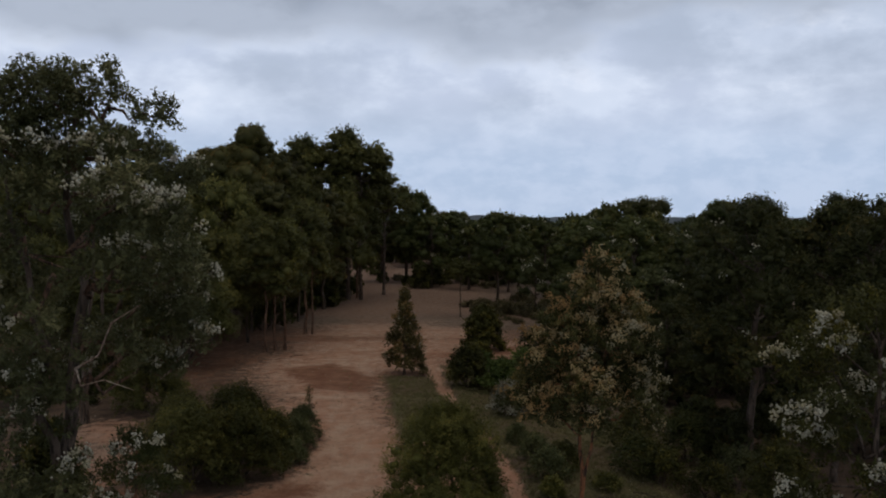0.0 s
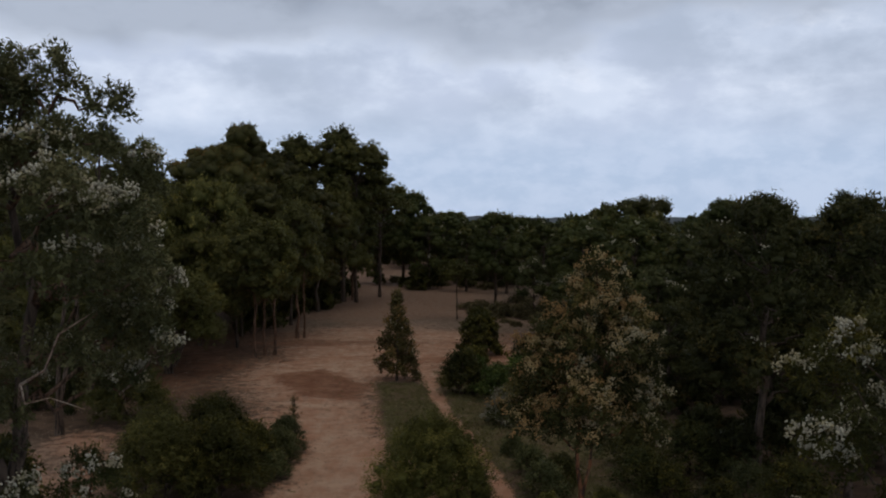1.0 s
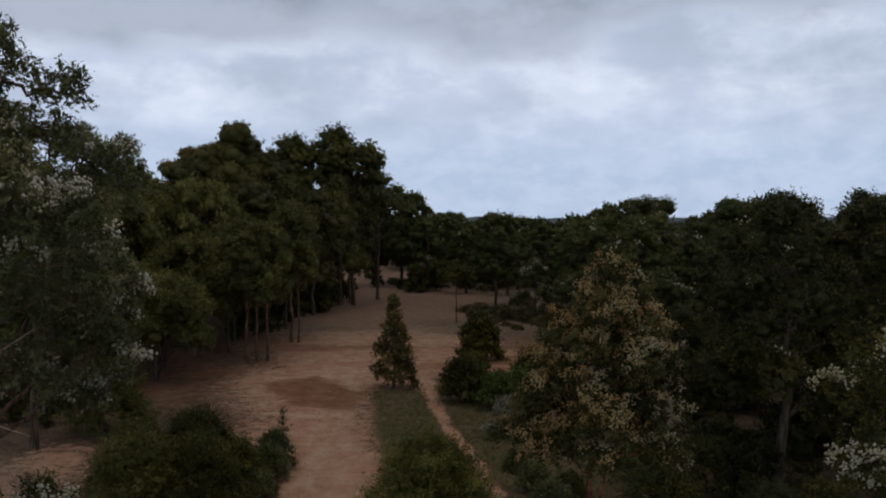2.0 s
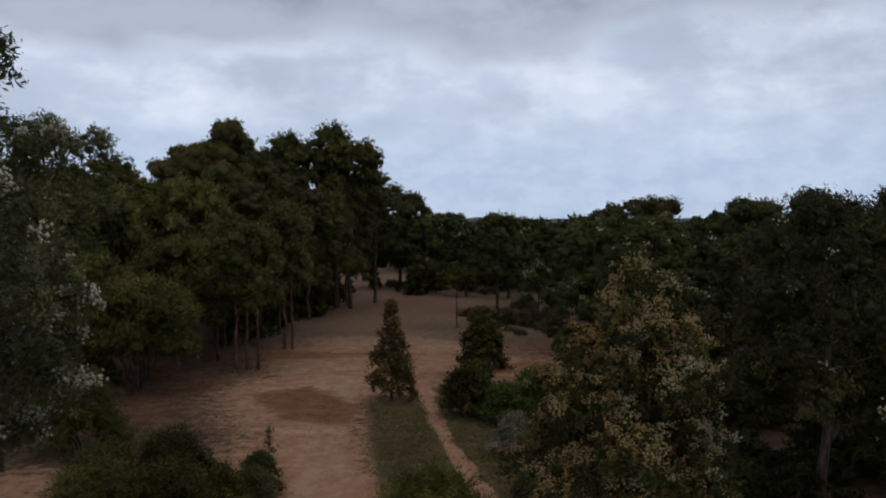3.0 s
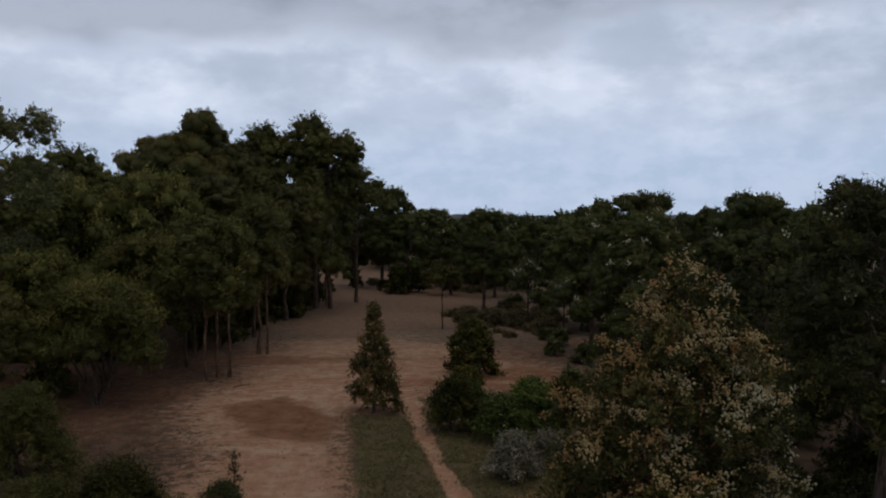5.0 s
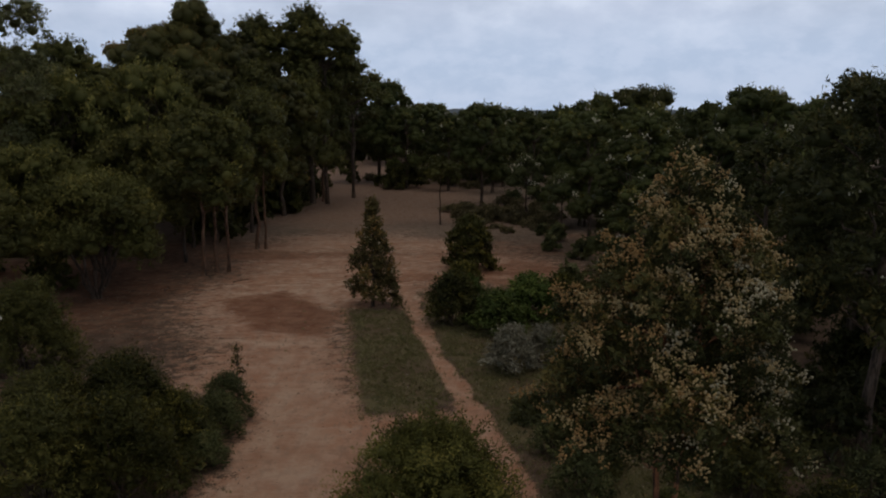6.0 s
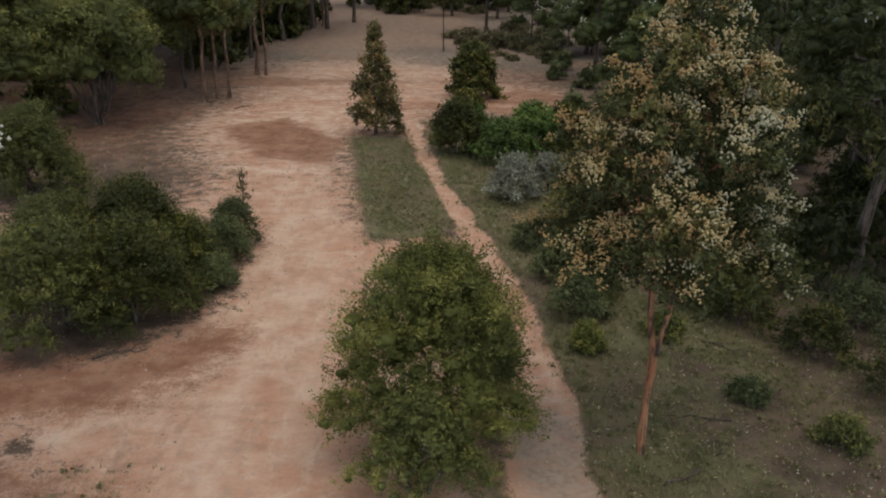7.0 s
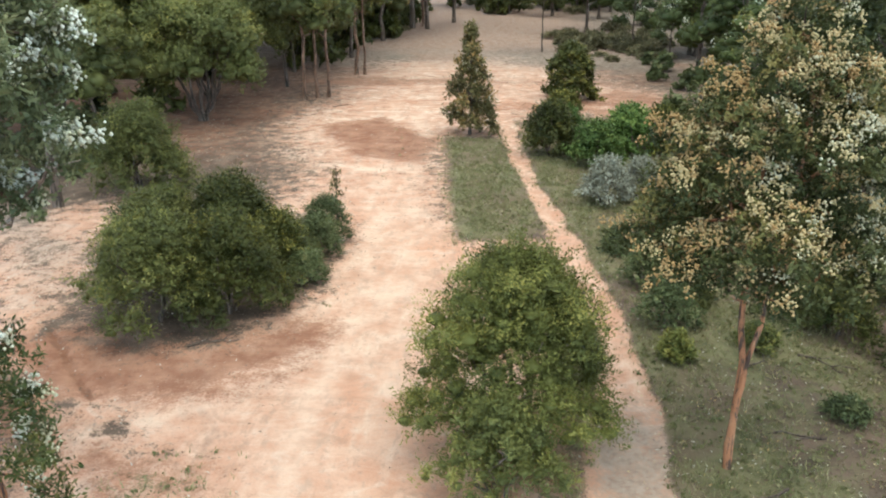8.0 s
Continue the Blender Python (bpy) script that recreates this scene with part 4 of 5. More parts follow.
stand(wattle_shrub(83, 2.2, 1.5, FERN, 9, 8, 0.19, 0.08, 14, 4), 4.0, 55.0, "bright green ferny bush beside the footpath", "bush")
stand(wattle_shrub(84, 2.5, 1.8, FERN, 9, 8, 0.19, 0.08, 14, 4), 5.9, 57.5, "bright green ferny bush beside the footpath", "bush")
stand(wattle_shrub(85, 2.3, 1.6, BUSH, 9, 8, 0.18, 0.085, 14, 4), 7.8, 58.5, "low dark green bush in turf", "bush")
stand(wattle_shrub(86, 1.9, 1.35, SILVER, 11, 8, 0.14, 0.055, 12, 4), 4.0, 48.6, "silvery grey-leaved shrub in turf", "shrub")
stand(wattle_shrub(87, 1.7, 1.1, SILVER, 11, 8, 0.14, 0.055, 12, 4), 5.6, 49.6, "silvery grey-leaved shrub in turf", "shrub")
for seed, x, y, h, r, leaf in ((91, 4.7, 36.6, 1.4, 1.0, EUC_GREY), (92, 4.4, 39.6, 1.2, 0.9, EUC_GREY), (93, 5.6, 38.2, 1.2, 1.0, OLIVE), (94, 4.6, 34.4, 0.7, 0.5, WATTLE),
                               (95, 8.8, 37.4, 1.7, 1.4, EUC), (96, 9.4, 36.2, 1.5, 1.4, BUSH), (97, 9.2, 40.6, 2.0, 1.5, OLIVE), (98, 3.9, 42.6, 0.9, 0.7, EUC_GREY),
                               (99, 11.6, 39.5, 2.2, 1.6, EUC), (100, 12.6, 35.4, 1.6, 1.3, EUC_GREY),
                               (101, 10.9, 34.0, 1.3, 1.2, BUSH), (102, 12.7, 31.4, 2.9, 1.7, BUSH), (103, 9.6, 29.6, 0.6, 0.7, OLIVE), (104, 8.2, 31.6, 0.5, 0.6, EUC_GREY), (105, 7.0, 35.2, 0.6, 0.7, OLIVE)):
    stand(wattle_shrub(seed, h, r, leaf, 9, 9, 0.12, 0.045, 11, 3), x, y, "low straggly grey-green shrub in dry turf", "shrub", "shrubs in the turf")


# ---- woods: a few tree kinds, then copies ----
def wood_tree(seed, name, low, top, width, count, leaf, bark, radius, trunk_top, dome=2.2, size=0.42, density=1.5, per=6, length=0.46, wide=0.30, tuft=0.17,
              blossom=None, stems=((0, 0),), lean=(0, 0), flat=0.85, fill=0.3, heart=0.68, coarse=False):
    rng = np.random.default_rng(seed)
    return build_tree(name, auto_lobes(rng, low, top, width, count, dome, size, flat), rng, bark, leaf, radius, trunk_top, lean=lean, stems=stems,
                      density=density * 0.36, per_tuft=per, length=length, width=wide, tuft=tuft * 1.9, fill=fill, blossom=blossom, reach=1.0, plain=True, heart=heart, coarse=coarse)


FLECK = (WHITE_BLOSSOM, 0.4, 0.10, 10, 0.08, 0.16)
MANY = (WHITE_BLOSSOM, 0.5, 0.18, 12, 0.07, 0.18)
WOOD = "woodland trees"

# the multi-stemmed rounded tree at the edge of the clearing
spreading = stand(wood_tree(111, "spreading_tree", 2.9, 7.4, 9.8, 18, OLIVE, BARK_GREY, 0.15, 4.6, size=0.38, density=4.5, per=14, length=0.20, wide=0.10, tuft=0.14,
                            stems=((2.3, -0.4), (-1.7, -0.6), (0.5, -1.3), (-0.4, 1.1), (1.3, 0.6), (-0.7, -1.0)), fill=0.25, heart=0.52),
                  -19.4, 64.3, "rounded olive-green tree with many slender stems", "tree", WOOD, size=0.98)
low_dome = stand(wood_tree(112, "dome_tree", 3.2, 9.0, 8.0, 15, OLIVE, BARK_GREY, 0.16, 6.0, size=0.4, density=3.1, per=12, length=0.23, wide=0.12, tuft=0.16),
                 -25.5, 71.0, "dark olive dome-crowned tree at the wood's edge", "tree", WOOD)
pole = stand(wood_tree(113, "pole_tree", 4.8, 11.2, 5.6, 14, OLIVE, BARK_BROWN, 0.15, 8.5, size=0.46, density=3.0, per=11, length=0.25, wide=0.13, tuft=0.16),
             -14.7, 71.5, "slender straight-trunked gum tree at the clearing's edge", "tree", WOOD)
pole_b = stand(wood_tree(114, "pole_tree", 5.6, 12.5, 5.8, 13, OLIVE, BARK_BROWN, 0.17, 9.0, size=0.46, density=3.0, per=11, length=0.25, wide=0.13, tuft=0.16),
               -13.2, 83.2, "slender straight-trunked gum tree at the clearing's edge", "tree", WOOD)
tall_round = stand(wood_tree(115, "tall_gum_tree", 4.0, 20.4, 12.0, 17, EUC_BROWN, BARK_GREY, 0.33, 14.5, size=0.48, density=1.1, per=9, length=0.30, wide=0.17, tuft=0.11),
                   -20.5, 118.0, "tall rusty-tinged gum tree with a lumpy crown", "tree", WOOD)


def ball_topped_gum():
    """The tallest of the grove: a broad dome with one round head above it."""
    rng = np.random.default_rng(131)
    lobes = [(1.9, 0.0, 20.9, 2.2, 2.2, 1.9)]
    for z, ring, n, r in ((18.4, 2.0, 5, 2.2), (16.2, 4.0, 7, 2.2), (14.2, 5.0, 6, 2.2), (11.6, 3.8, 5, 2.2)):
        for i in range(n):
            a = i * 2 * math.pi / n + z
            lobes.append((-1.0 + math.cos(a) * ring, math.sin(a) * ring, z + rng.uniform(-0.4, 0.4), r, r, r * 0.78))
    return build_tree("tall_gum_tree", lobes, rng, BARK_GREY, EUC_BROWN, 0.36, 17.0, density=0.9, per_tuft=9, length=0.26, width=0.15, tuft=0.22, reach=1.0, plain=True, heart=0.85)


stand(ball_topped_gum(), -24.9, 104.0, "tallest gum tree of the grove with a round head", "tree", WOOD)


def layered_gum(seed):
    """A tall gum whose leaves sit in flat pads on spreading pale limbs, with sky between them."""
    rng = np.random.default_rng(seed)
    pads = []
    for z, ring, n, r in ((21.3, 1.4, 3, 2.0), (20.3, 3.6, 6, 1.9), (18.6, 4.9, 7, 1.7), (16.6, 5.4, 7, 1.5), (14.6, 4.6, 5, 1.5), (12.4, 3.0, 4, 1.6), (10.0, 2.6, 3, 1.5)):
        for i in range(n):
            a = i * 2 * math.pi / n + z * 1.7 + rng.uniform(-0.3, 0.3)
            d = ring * rng.uniform(0.85, 1.12)
            w = r * rng.uniform(0.8, 1.2)
            pads.append((math.cos(a) * d, math.sin(a) * d, z + rng.uniform(-0.8, 0.8), w, w, w * rng.uniform(0.75, 0.95)))
    return build_tree("tall_gum_tree", pads, rng, BARK_GREY, OLIVE, 0.33, 18.0, density=0.65, per_tuft=9, length=0.25, width=0.14, tuft=0.20, reach=1.2, plain=True, heart=0.5)


tall_open = stand(layered_gum(116), -12.9, 119.0, "tall gum tree with an open, layered crown", "tree", WOOD)
broad = stand(wood_tree(117, "broad_tree", 3.0, 14.6, 14.5, 26, OLIVE, BARK_GREY, 0.3, 9.0, size=0.36, density=1.6, dome=5.0, length=0.34, wide=0.2, blossom=FLECK),
              30.0, 131.0, "broad dome-crowned gum tree flecked with white blossom", "tree", WOOD)
mid = stand(wood_tree(118, "gum_tree", 3.2, 12.3, 9.0, 16, EUC, BARK_GREY, 0.22, 8.0, size=0.42, density=1.9, per=8, length=0.27, wide=0.15, tuft=0.10), 7.7, 115.0,
            "dark rounded gum tree on bare sand", "tree", WOOD)
mid_b = stand(wood_tree(119, "gum_tree", 1.6, 10.5, 7.0, 15, EUC, BARK_GREY, 0.2, 7.0, size=0.40, density=1.9, per=8, length=0.27, wide=0.15, tuft=0.10, blossom=FLECK), 14.0, 82.0,
              "dark olive gum tree with scattered blossom", "tree", WOOD)
flat_top = stand(wood_tree(120, "flat_topped_tree", 4.6, 6.2, 4.8, 9, BUSH, BARK_GREY, 0.09, 4.8, size=0.46, density=4, length=0.3, wide=0.15, flat=0.45, dome=3.5),
                 2.3, 98.0, "small thin-trunked flat-topped tree on sand", "tree", WOOD)
snowy = stand(wood_tree(121, "flowering_tree", 2.0, 6.9, 4.4, 13, EUC_GREY, BARK_GREY, 0.12, 5.0, size=0.44, density=4, length=0.28, wide=0.14, blossom=MANY),
              11.1, 100.0, "small grey-green tree with a white flowering top", "tree", WOOD)
dark_side = stand(wood_tree(122, "gum_tree", 4.4, 12.9, 7.6, 24, SHADY, BARK_GREY, 0.24, 9.5, size=0.36, density=4.4, per=18, length=0.19, wide=0.08, tuft=0.13,
                            stems=((0.5, 0.2),), blossom=(WHITE_BLOSSOM, 0.15, 0.08, 7, 0.05, 0.12), heart=0.45),
                  13.9, 38.2, "tall dark gum tree with drooping olive foliage", "tree", WOOD, size=0.94)
dark_behind = stand(wood_tree(128, "gum_tree", 1.6, 11.5, 7.4, 18, SHADY, BARK_GREY, 0.22, 8.5, size=0.4, density=3.0, per=13, length=0.24, wide=0.12, tuft=0.14, heart=0.5),
                    24.0, 51.0, "tall dark gum tree with dense olive foliage", "tree", WOOD)
under = stand(wattle_shrub(123, 2.6, 1.7, BUSH, 1.2, 5, 0.48, 0.29, 10, 2, sparse=True, plain=True), -23.0, 66.5, "dark understorey bush in leaf litter", "bush", "understorey bushes")
under_b = stand(wattle_shrub(124, 1.8, 1.3, EUC_GREY, 1.2, 5, 0.44, 0.26, 9, 2, sparse=True, plain=True), 9.2, 64.0, "grey-green understorey bush in leaf litter", "bush", "understorey bushes")
under_dark = stand(wattle_shrub(129, 2.3, 1.6, SHADY, 2.6, 9, 0.22, 0.11, 10, 3, sparse=True, plain=True), 15.2, 41.0, "deep olive understorey bush in leaf litter", "bush", "understorey bushes")
scrub = stand(wattle_shrub(130, 0.9, 1.7, SCRUB, 2.0, 8, 0.22, 0.10, 12, 3, sparse=True, plain=True, heart=0.3), 7.6, 103.0, "low straggly olive-brown scrub on litter", "scrub", "scrub at the clearing's end")
stand(wood_tree(125, "purple_tree", 2.0, 5.2, 3.6, 9, PURPLE, BARK_GREY, 0.1, 3.4, density=4, length=0.28, wide=0.13), -29.6, 73.0, "small tree with purple-brown dying leaves", "tree", WOOD)

far_round = stand(wood_tree(126, "gum_tree", 1.5, 11.5, 9.0, 11, EUC, BARK_GREY, 0.24, 7.5, size=0.48, density=0.5, length=0.7, wide=0.42, tuft=0.20, heart=0.85, coarse=True), 18.0, 152.0,
                  "dark rounded gum tree in far woodland", "tree", WOOD)
far_tall = stand(wood_tree(127, "tall_gum_tree", 4.0, 17.5, 10.5, 14, EUC_BROWN, BARK_GREY, 0.3, 12.0, size=0.46, density=0.5, length=0.75, wide=0.45, tuft=0.22, heart=0.85, coarse=True), -26.0, 136.0,
                 "tall gum tree with a lumpy crown in far woodland", "tree", WOOD)

# set places: kind, x, y, turn, size, stretch in height
for kind, x, y, turn, s, tall in (
    (pole, -14.1, 72.8, 100, 0.98, 1.0), (pole, -13.3, 72.9, 220, 0.95, 1.05), (pole_b, -12.5, 83.2, 80, 0.7, 1.2),
    (low_dome, -17.4, 77.0, 300, 0.95, 1.14), (pole, -16.0, 99.0, 200, 1.2, 1.2),
    (pole, -11.8, 121.0, 30, 1.3, 1.2), (mid, -6.1, 150.5, 20, 1.45, 0.92), (tall_open, -8.4, 126.0, 200, 0.72, 1.05), (tall_open, -11.0, 118.0, 100, 0.78, 1.12), (tall_open, -18.5, 117.0, 10, 0.9, 1.05), (tall_round, -14.5, 106.0, 60, 0.72, 1.02), (low_dome, -15.5, 93.0, 200, 1.15, 1.3), (low_dome, -13.6, 112.0, 30, 1.2, 1.4), (mid, -3.8, 150.0, 130, 1.1, 1.1),
    (tall_round, -21.5, 98.0, 130, 0.80, 0.95), (tall_round, -19.0, 112.0, 30, 0.92, 1.0), (tall_open, -31.0, 90.0, 70, 0.76, 0.97), (tall_round, -25.0, 110.5, 200, 0.98, 1.12), (tall_round, -30.5, 101.0, 300, 0.85, 0.86), (tall_round, -33.5, 93.0, 20, 0.8, 0.98), (tall_round, -39.0, 98.0, 140, 0.85, 0.95), (tall_round, -25.0, 92.0, 250, 0.72, 1.0), (tall_round, -20.5, 106.0, 330, 0.9, 1.05), (tall_open, -30.0, 79.0, 40, 0.66, 1.03), (low_dome, -22.5, 86.0, 40, 1.3, 1.3),
    (tall_open, -38.0, 80.0, 10, 0.85, 0.9), (low_dome, -21.0, 78.0, 60, 1.05, 1.05), (low_dome, -23.5, 58.5, 160, 0.9, 0.9),
    (low_dome, -30.0, 63.0, 250, 1.1, 1.0), (low_dome, -18.6, 84.0, 20, 1.0, 1.25), (low_dome, -27.5, 80.0, 110, 1.2, 1.3), (spreading, -26.8, 60.5, 130, 0.9, 0.95),
    (spreading, -21.0, 70.5, 200, 0.95, 1.05), (low_dome, -34.0, 72.0, 300, 1.3, 1.3),
    (mid, 3.6, 164.0, 90, 1.1, 0.95), (mid, 12.5, 150.0, 200, 1.0, 0.95), (mid_b, 20.5, 118.0, 30, 1.05, 1.05), (mid_b, 24.0, 98.0, 150, 1.0, 1.0),
    (mid, 16.5, 96.0, 250, 0.95, 0.85), (mid_b, 19.0, 84.0, 300, 1.05, 1.0), (mid_b, 20.5, 71.0, 60, 1.0, 0.95), (mid, 26.0, 78.0, 100, 1.1, 0.95),
    (mid_b, 14.2, 66.0, 120, 0.85, 0.8), (mid, 31.0, 92.0, 10, 1.1, 1.0), (far_round, 46.0, 150.0, 140, 1.15, 0.95), (broad, 40.0, 108.0, 250, 0.85, 0.9),
    (dark_side, 21.0, 40.5, 130, 1.0, 0.98), (dark_behind, 17.6, 46.5, 10, 1.05, 1.05), (dark_behind, 20.5, 45.0, 200, 1.05, 1.02), (dark_behind, 18.5, 57.5, 300, 0.9, 0.95), (dark_behind, 28.5, 60.5, 30, 1.05, 1.1), (dark_behind, 23.0, 45.0, 90, 1.0, 1.1),
    (dark_behind, 14.0, 52.5, 80, 0.65, 0.85), (mid_b, 24.5, 64.5, 220, 1.1, 1.05), (dark_side, 17.0, 36.5, 250, 0.7, 0.8), (snowy, 17.8, 70.0, 100, 1.1, 1.0), (snowy, 13.6, 93.0, 30, 0.9, 0.9),
    (mid_b, -1.5, 140.0, 50, 1.15, 1.0), (mid_b, 4.5, 136.0, 170, 1.1, 0.95), (mid, 1.0, 152.0, 280, 1.15, 0.9), (mid_b, 10.5, 132.0, 10, 1.15, 0.95), (mid_b, 15.0, 123.0, 90, 1.1, 0.95),
    (mid_b, 8.5, 147.0, 210, 1.2, 0.95), (mid_b, 13.0, 142.0, 330, 1.2, 0.95), (mid, -10.5, 152.0, 60, 1.15, 1.0), (mid_b, -14.5, 136.0, 140, 1.0, 1.0), (mid_b, -0.5, 166.0, 240, 1.2, 1.0),
):
    stand_copy(kind, x, y, turn, s, tall)

# the woods behind, thinning into the distance
rng = random.Random(7)
taken = []
left_kinds, right_kinds = (tall_round, tall_open, low_dome, pole_b, mid), (mid, mid_b, mid_b, mid_b, mid)
for i in range(900):
    if len(taken) >= 112:
        break
    y = 62 + 190 * rng.random() ** 0.8
    side = rng.random()
    if side < 0.5:
        x = -17 - 0.02 * (y - 60) - 75 * rng.random() ** 1.5
        if y > 185:
            x += 12
    elif side < 0.9:
        x = 13 + 0.03 * (y - 60) + 75 * rng.random() ** 1.4
    else:
        y = 190 + 60 * rng.random()
        x = -14 + 34 * rng.random()
    if any(math.hypot(x - a, y - b) < 4.6 for a, b in taken) or math.hypot(x + 19.4, y - 64.6) < 6:
        continue
    if x < 0 and y < 84 and x > -24:
        continue
    taken.append((x, y))
    if x < -5 and y < 190:
        kind = left_kinds[rng.randrange(5)]
        s = rng.uniform(0.62, 0.82) if kind in (tall_round, tall_open) else rng.uniform(1.0, 1.35)
        # the wood falls away towards the open ground on the far left
        s *= 1.0 if x > -45 else 0.8
    else:
        kind = right_kinds[rng.randrange(5)]
        s = rng.uniform(0.8, 1.02) if y < 190 else rng.uniform(0.75, 0.95)
        s *= 0.85 if kind is broad else 1.0
    if y > 128 or abs(x) > 48:
        kind, s = (far_tall, s * (1.0 if s > 0.9 else 1.25)) if kind in (tall_round, tall_open) else (far_round, rng.uniform(0.68, 1.22))
    stand_copy(kind, x, y, rng.uniform(0, 360), s, rng.uniform(0.88, 1.05))

for i in range(76):
    left = i % 2 == 0
    y = 62 + 75 * rng.random()
    x = -19 - 0.02 * (y - 60) - 28 * rng.random() if left else 12 + 0.05 * (y - 60) + 22 * rng.random()
    if left and y > 86:
        x += 4
    stand_copy(under if rng.random() < 0.6 else under_b, x, y, rng.uniform(0, 360), rng.uniform(0.7, 1.6))
for i in range(34):
    x, y = -13 + 26 * rng.random(), 142 + 34 * rng.random()
    if polygon_depth(np.array([x]), np.array([y]), SAND)[0] < -0.5:
        stand_copy(under if i % 2 else under_b, x, y, rng.uniform(0, 360), rng.uniform(0.8, 1.9))
# scrub that closes in on the clearing's far end and its western edge
for i in range(44):
    x, y = 4.0 + 10.5 * rng.random(), 89 + 30 * rng.random()
    stand_copy(scrub, x, y, rng.uniform(0, 360), rng.uniform(0.5, 1.25), rng.uniform(0.7, 1.2))
for i in range(40):
    y = 92 + 52 * rng.random()
    x = -13.4 - 8 * rng.random() ** 1.4
    stand_copy(scrub if i % 2 else under, x, y, rng.uniform(0, 360), rng.uniform(0.6, 1.2), rng.uniform(0.8, 1.2))
for i in range(24):
    x = -11 + 22 * rng.random()
    y = 141 + 7 * math.sin(x * 0.6) + 16 * rng.random()
    stand_copy(scrub if i % 3 else under, x, y, rng.uniform(0, 360), rng.uniform(0.6, 1.3), rng.uniform(0.8, 1.2))
for x, y, s in ((10.9, 81.5, 0.7), (12.2, 86.5, 0.8), (11.4, 90.0, 0.6), (12.6, 77.5, 0.8)):
    stand_copy(under_b, x, y, 40 * x, s)
for i in range(14):
    x, y = -20 - 12 * rng.random(), 50 + 12 * rng.random()
    stand_copy(under_dark, x, y, rng.uniform(0, 360), rng.uniform(0.5, 1.1))
for i in range(36):
    x, y = 12.5 + 14 * rng.random(), 38 + 24 * rng.random()
    stand_copy(under_dark, x, y, rng.uniform(0, 360), rng.uniform(0.6, 1.3))


def far_woods():
    """The canopy beyond the last single trees, to the foot of the ridge."""
    r = np.random.default_rng(5)
    lobes = []
    for i in range(900):
        y = 240 + 900 * r.random() ** 1.6
        x = r.uniform(-0.62, 0.62) * y
        s = r.uniform(3.0, 5.5) * (1 + y / 1500)
        lobes.append((x, y, r.uniform(0.5, 4.5) + (3.0 if x < -60 else 0), s * 1.2, s, s * 0.85))
    spots, ways, tones, _, _ = crown_points(lobes, 0.075, 0.1, r, 4)
    k = np.repeat(np.arange(len(spots)), 2)
    v, f, t = leaf_arrays(spots[k] + r.normal(size=(len(k), 3)) * 0.6, unit(ways[k] + r.normal(size=(len(k), 3)) * 0.6), 3.0, 2.0, tones[k], r)
    return quick_mesh("far_woods", v, f, 4, tone=t)


tagged(mesh_part("far_woods", far_woods(), FAR_LEAF), "unbroken dark green canopy of distant woodland", "woodland", kind="stuff")


def ridge_mesh():
    """A low wooded ridge on the horizon."""
    x = np.linspace(-3200, 3200, 260)
    crest = 24 + 26 * fbm(x, x * 0 + 3.3, 0.0016, 4, 5) + 8 * fbm(x, x * 0, 0.02, 6, 3)
    rows3 = [np.stack([x, 0 * x + 2500, 0 * x - 4], -1), np.stack([x, 0 * x + 2850, crest * 0.7], -1), np.stack([x, 0 * x + 3200, crest], -1), np.stack([x, 0 * x + 3900, 0 * x - 4], -1)]
    v = np.concatenate(rows3)
    i, j = np.meshgrid(np.arange(259), np.arange(3))
    c = j * 260 + i
    return quick_mesh("ridge", v, np.stack([c, c + 1, c + 261, c + 260], -1).reshape(-1, 4), 4, tone=np.full(len(v), 0.4), smooth=True)


tagged(mesh_part("ridge_backdrop", ridge_mesh(), HAZED_RIDGE), "low wooded ridge, tinted blue-green for haze, on the horizon", "ridge", kind="structure")


# ---- grass, litter and twigs on the ground ----
def scatter(count, box, wanted, seed):
    r = np.random.default_rng(seed)
    x, y = r.uniform(box[0], box[1], count), r.uniform(box[2], box[3], count)
    keep = r.random(count) < wanted(x, y)
    return x[keep], y[keep], r


def grass_mesh():
    x, y, r = scatter(60000, (-8.5, 15, 24, 66), lambda a, b: covers(a, b)[1] * (0.25 + 0.75 * (fbm(a, b, 0.8, 31) > -0.05)), 3)
    n = len(x)
    k = np.repeat(np.arange(n), 4)
    bx, by = x[k] + r.normal(0, 0.07, len(k)), y[k] + r.normal(0, 0.07, len(k))
    h = r.uniform(0.05, 0.17, len(k))
    a = r.uniform(0, 2 * np.pi, len(k))
    lean = r.normal(0, 0.07, (len(k), 2))
    z = ground_height(bx, by) - 0.01
    w = 0.016
    p = np.stack([bx - np.cos(a) * w, by - np.sin(a) * w, z], -1)
    q = np.stack([bx + np.cos(a) * w, by + np.sin(a) * w, z], -1)
    t = np.stack([bx + lean[:, 0], by + lean[:, 1], z + h], -1)
    v = np.stack([p, q, t], 1).reshape(-1, 3)
    tone = np.repeat(np.clip(r.normal(0.5, 0.22, n), 0, 1)[k], 3)
    return quick_mesh("grass", v, np.arange(len(v)).reshape(-1, 3), 3, tone=tone)


GRASS = leaf_material("dry_grass", (0.142, 0.140, 0.058), (0.265, 0.245, 0.116), (0.38, 0.32, 0.19))
tagged(mesh_part("grass", grass_mesh(), GRASS), "short dry grey-green grass in tufts", "grass", kind="stuff")


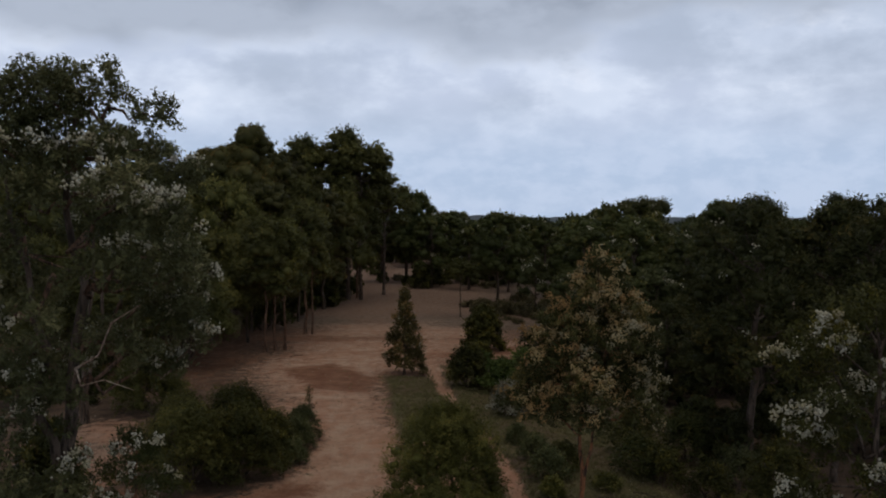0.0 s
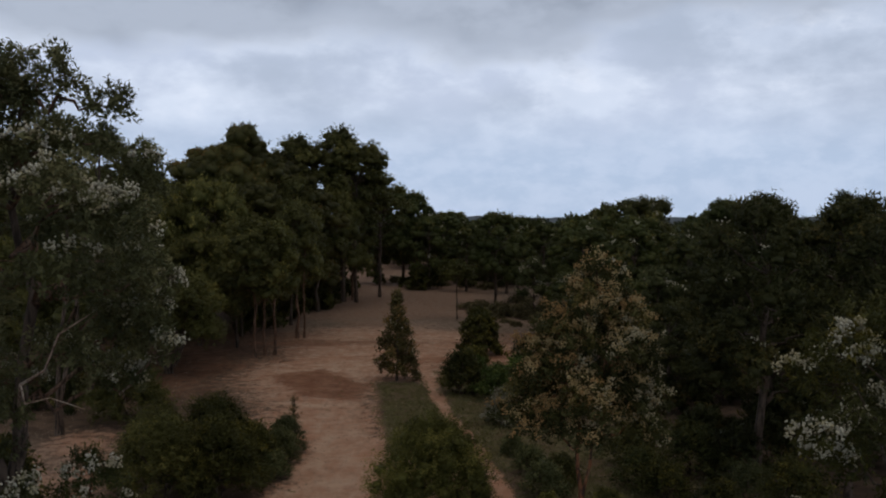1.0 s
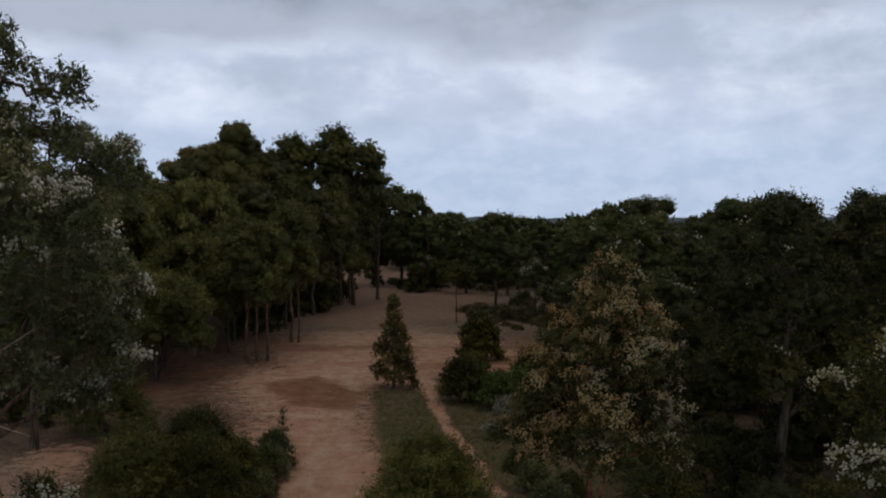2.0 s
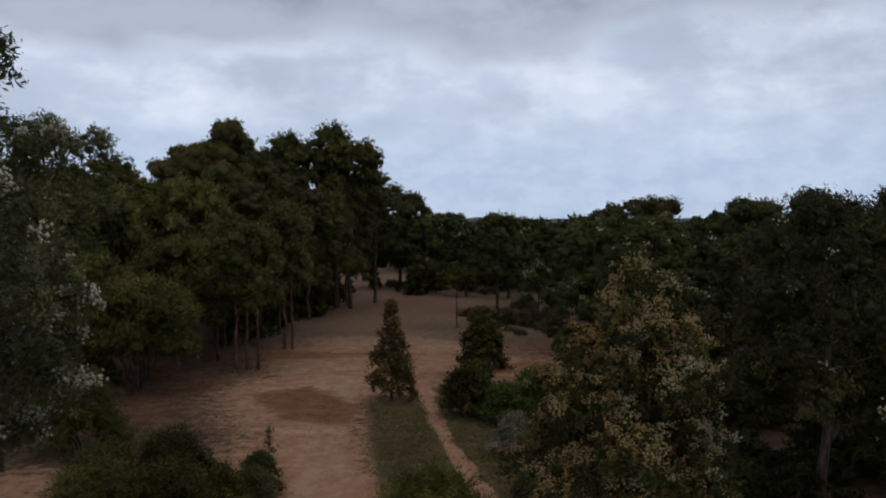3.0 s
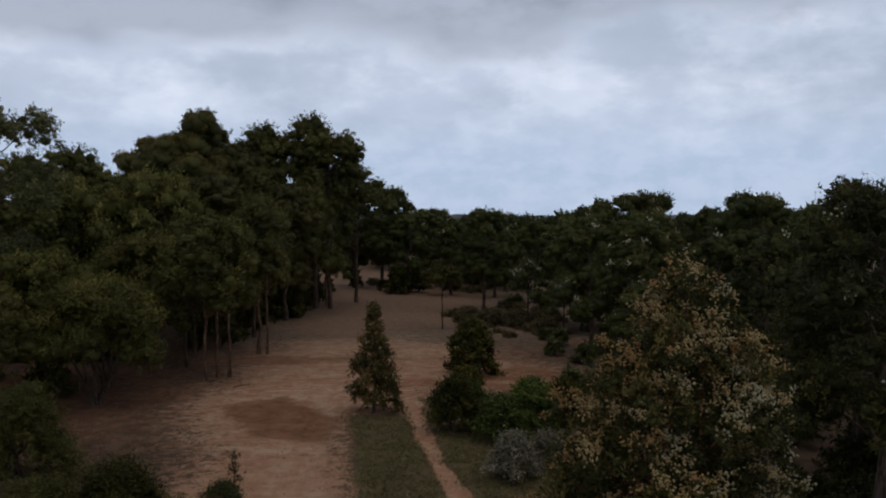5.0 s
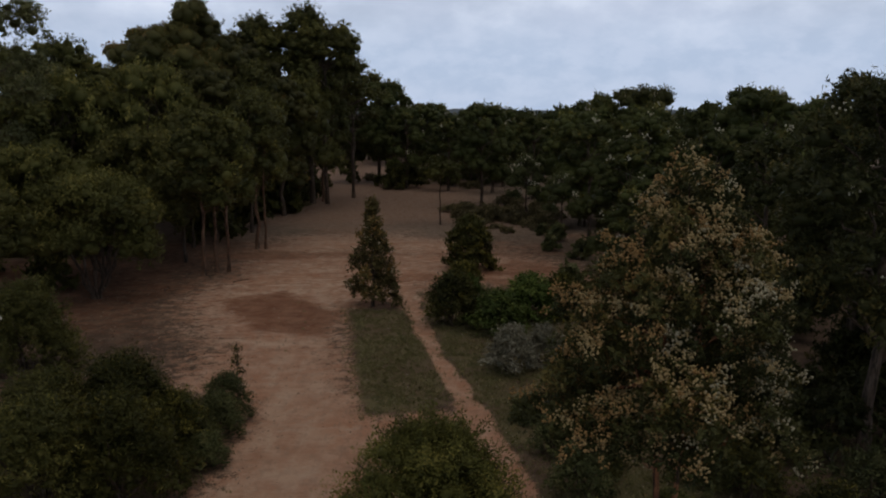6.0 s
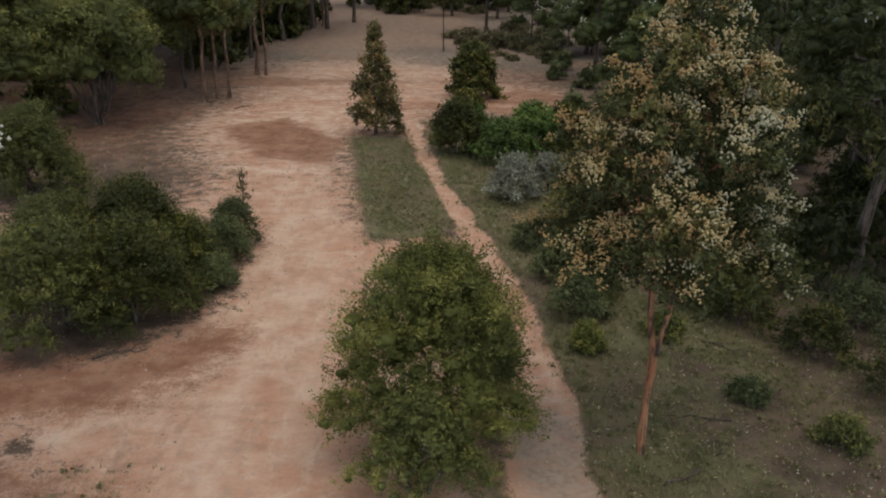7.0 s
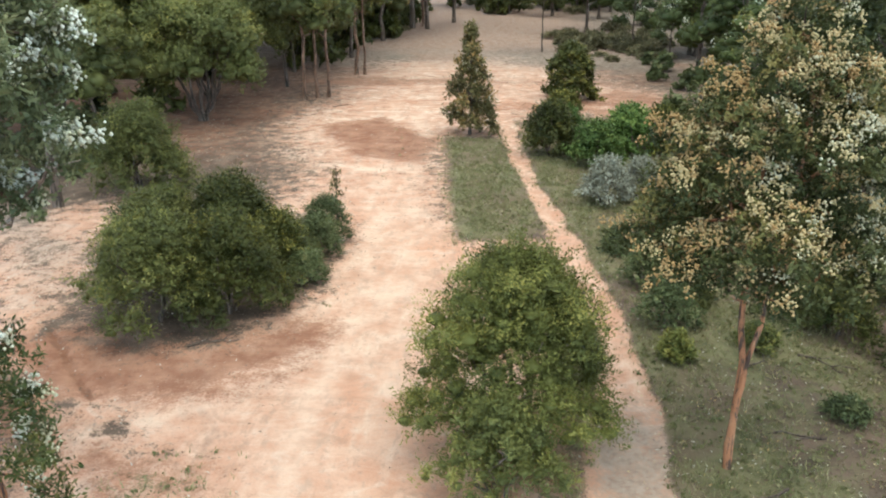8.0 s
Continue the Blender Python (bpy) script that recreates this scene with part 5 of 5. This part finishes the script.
def herb_mesh():
    """Small leafy herbs and tussocks that break up the turf."""
    def wanted(a, b):
        s, g, _, _ = covers(a, b)
        return np.clip(g * (fbm(a, b, 0.5, 51) + 0.42) * 1.6 + 0.02 * (1 - s), 0, 1)

    x, y, r = scatter(15000, (-8, 16, 24, 68), wanted, 8)
    k = np.repeat(np.arange(len(x)), 9)
    size = r.uniform(0.05, 0.17, len(x)) * np.where(r.random(len(x)) < 0.2, 2.1, 1.0)
    d = unit(r.normal(size=(len(k), 3)) * np.array([1, 1, 0.6]) + np.array([0, 0, 0.7]))
    c = np.stack([x, y, ground_height(x, y)], -1)[k] + d * (size[k] * r.uniform(0.4, 1.0, len(k)))[:, None]
    v, f, t = leaf_arrays(c, unit(d + np.array([0, 0, 0.4])), 0.11, 0.045, np.clip(r.random(len(x))[k] + r.normal(0, 0.1, len(k)), 0, 1), r)
    return quick_mesh("herbs", v, f, 4, tone=t)


HERB = leaf_material("turf_herb", (0.072, 0.074, 0.026), (0.190, 0.178, 0.072), (0.32, 0.25, 0.14))
tagged(mesh_part("herbs", herb_mesh(), HERB), "low grey-green herbs and tussocks in dry turf", "herbs", kind="stuff")


def litter_mesh():
    def wanted(a, b):
        s, g, _, _ = covers(a, b)
        return np.clip((1 - s) * 0.8 + 0.02, 0, 1) + 0.6 * g

    x, y, r = scatter(72000, (-26, 16, 25, 84), wanted, 4)
    c = np.stack([x, y, ground_height(x, y) + 0.02], -1)
    facing = unit(r.normal(size=c.shape) * 0.35 + np.array([0, 0, 1]))
    v, f, t = leaf_arrays(c, facing, 0.10, 0.035, r.random(len(x)), r)
    return quick_mesh("leaf_litter", v, f, 4, tone=t)


def petal_mesh():
    """Spent flower heads and pale bark flakes under the flowering trees."""
    def wanted(a, b):
        near = np.maximum(np.exp(-((a - 5.8) ** 2 + (b - 31.0) ** 2) / 9.0), 0.7 * np.exp(-((a - 10.5) ** 2 + (b - 29.0) ** 2) / 14.0))
        return near * (0.3 + 0.7 * (fbm(a, b, 0.7, 97) > 0))

    x, y, r = scatter(4200, (2.5, 15, 24, 40), wanted, 12)
    c = np.stack([x, y, ground_height(x, y) + 0.05], -1)
    v, f, t = leaf_arrays(c, unit(r.normal(size=c.shape) * 0.5 + np.array([0, 0, 1])), 0.065, 0.035, r.random(len(x)), r)
    return quick_mesh("fallen_petals", v, f, 4, tone=t)


tagged(mesh_part("fallen_petals", petal_mesh(), CREAM), "spent cream flower heads scattered in the turf", "fallen petals", kind="stuff")

LITTER = leaf_material("fallen_leaf", (0.10, 0.065, 0.045), (0.27, 0.18, 0.125), (0.66, 0.60, 0.50))
tagged(mesh_part("leaf_litter", litter_mesh(), LITTER), "scattered brown fallen leaves and bark", "leaf litter", kind="stuff")


def fallen_branch(seed, span):
    r = np.random.default_rng(seed)
    t = Tubes()
    main = bent((0, 0, 0.03), (span, 0.2 * span, 0.05), r, 0.06, 7)
    t.add(main, np.linspace(0.035, 0.01, 7), 5)
    for i in (2, 4):
        t.add(bent(main[i], main[i] + np.array([0.3 * span, (-1) ** i * 0.3 * span, 0.04]), r, 0.06, 4), [0.018, 0.014, 0.01, 0.006], 4)
    return t.mesh("fallen_branch")


branch_mesh = fallen_branch(1, 1.4)
for x, y, turn in ((6.2, 33.6, 30), (7.4, 30.6, 160), (6.0, 28.6, 200), (-15.8, 66.0, 80), (-12.2, 69.0, 20), (8.0, 34.8, 300), (-9.0, 34.0, 10)):
    ob = mesh_part("fallen_branch", branch_mesh, BARK_GREY)
    ob.matrix_basis = Matrix.Translation((x, y, ground_at(x, y))) @ Matrix.Rotation(radians(turn), 4, "Z")
    tagged(ob, "dry fallen branch lying on the ground", "branch", "fallen branches")
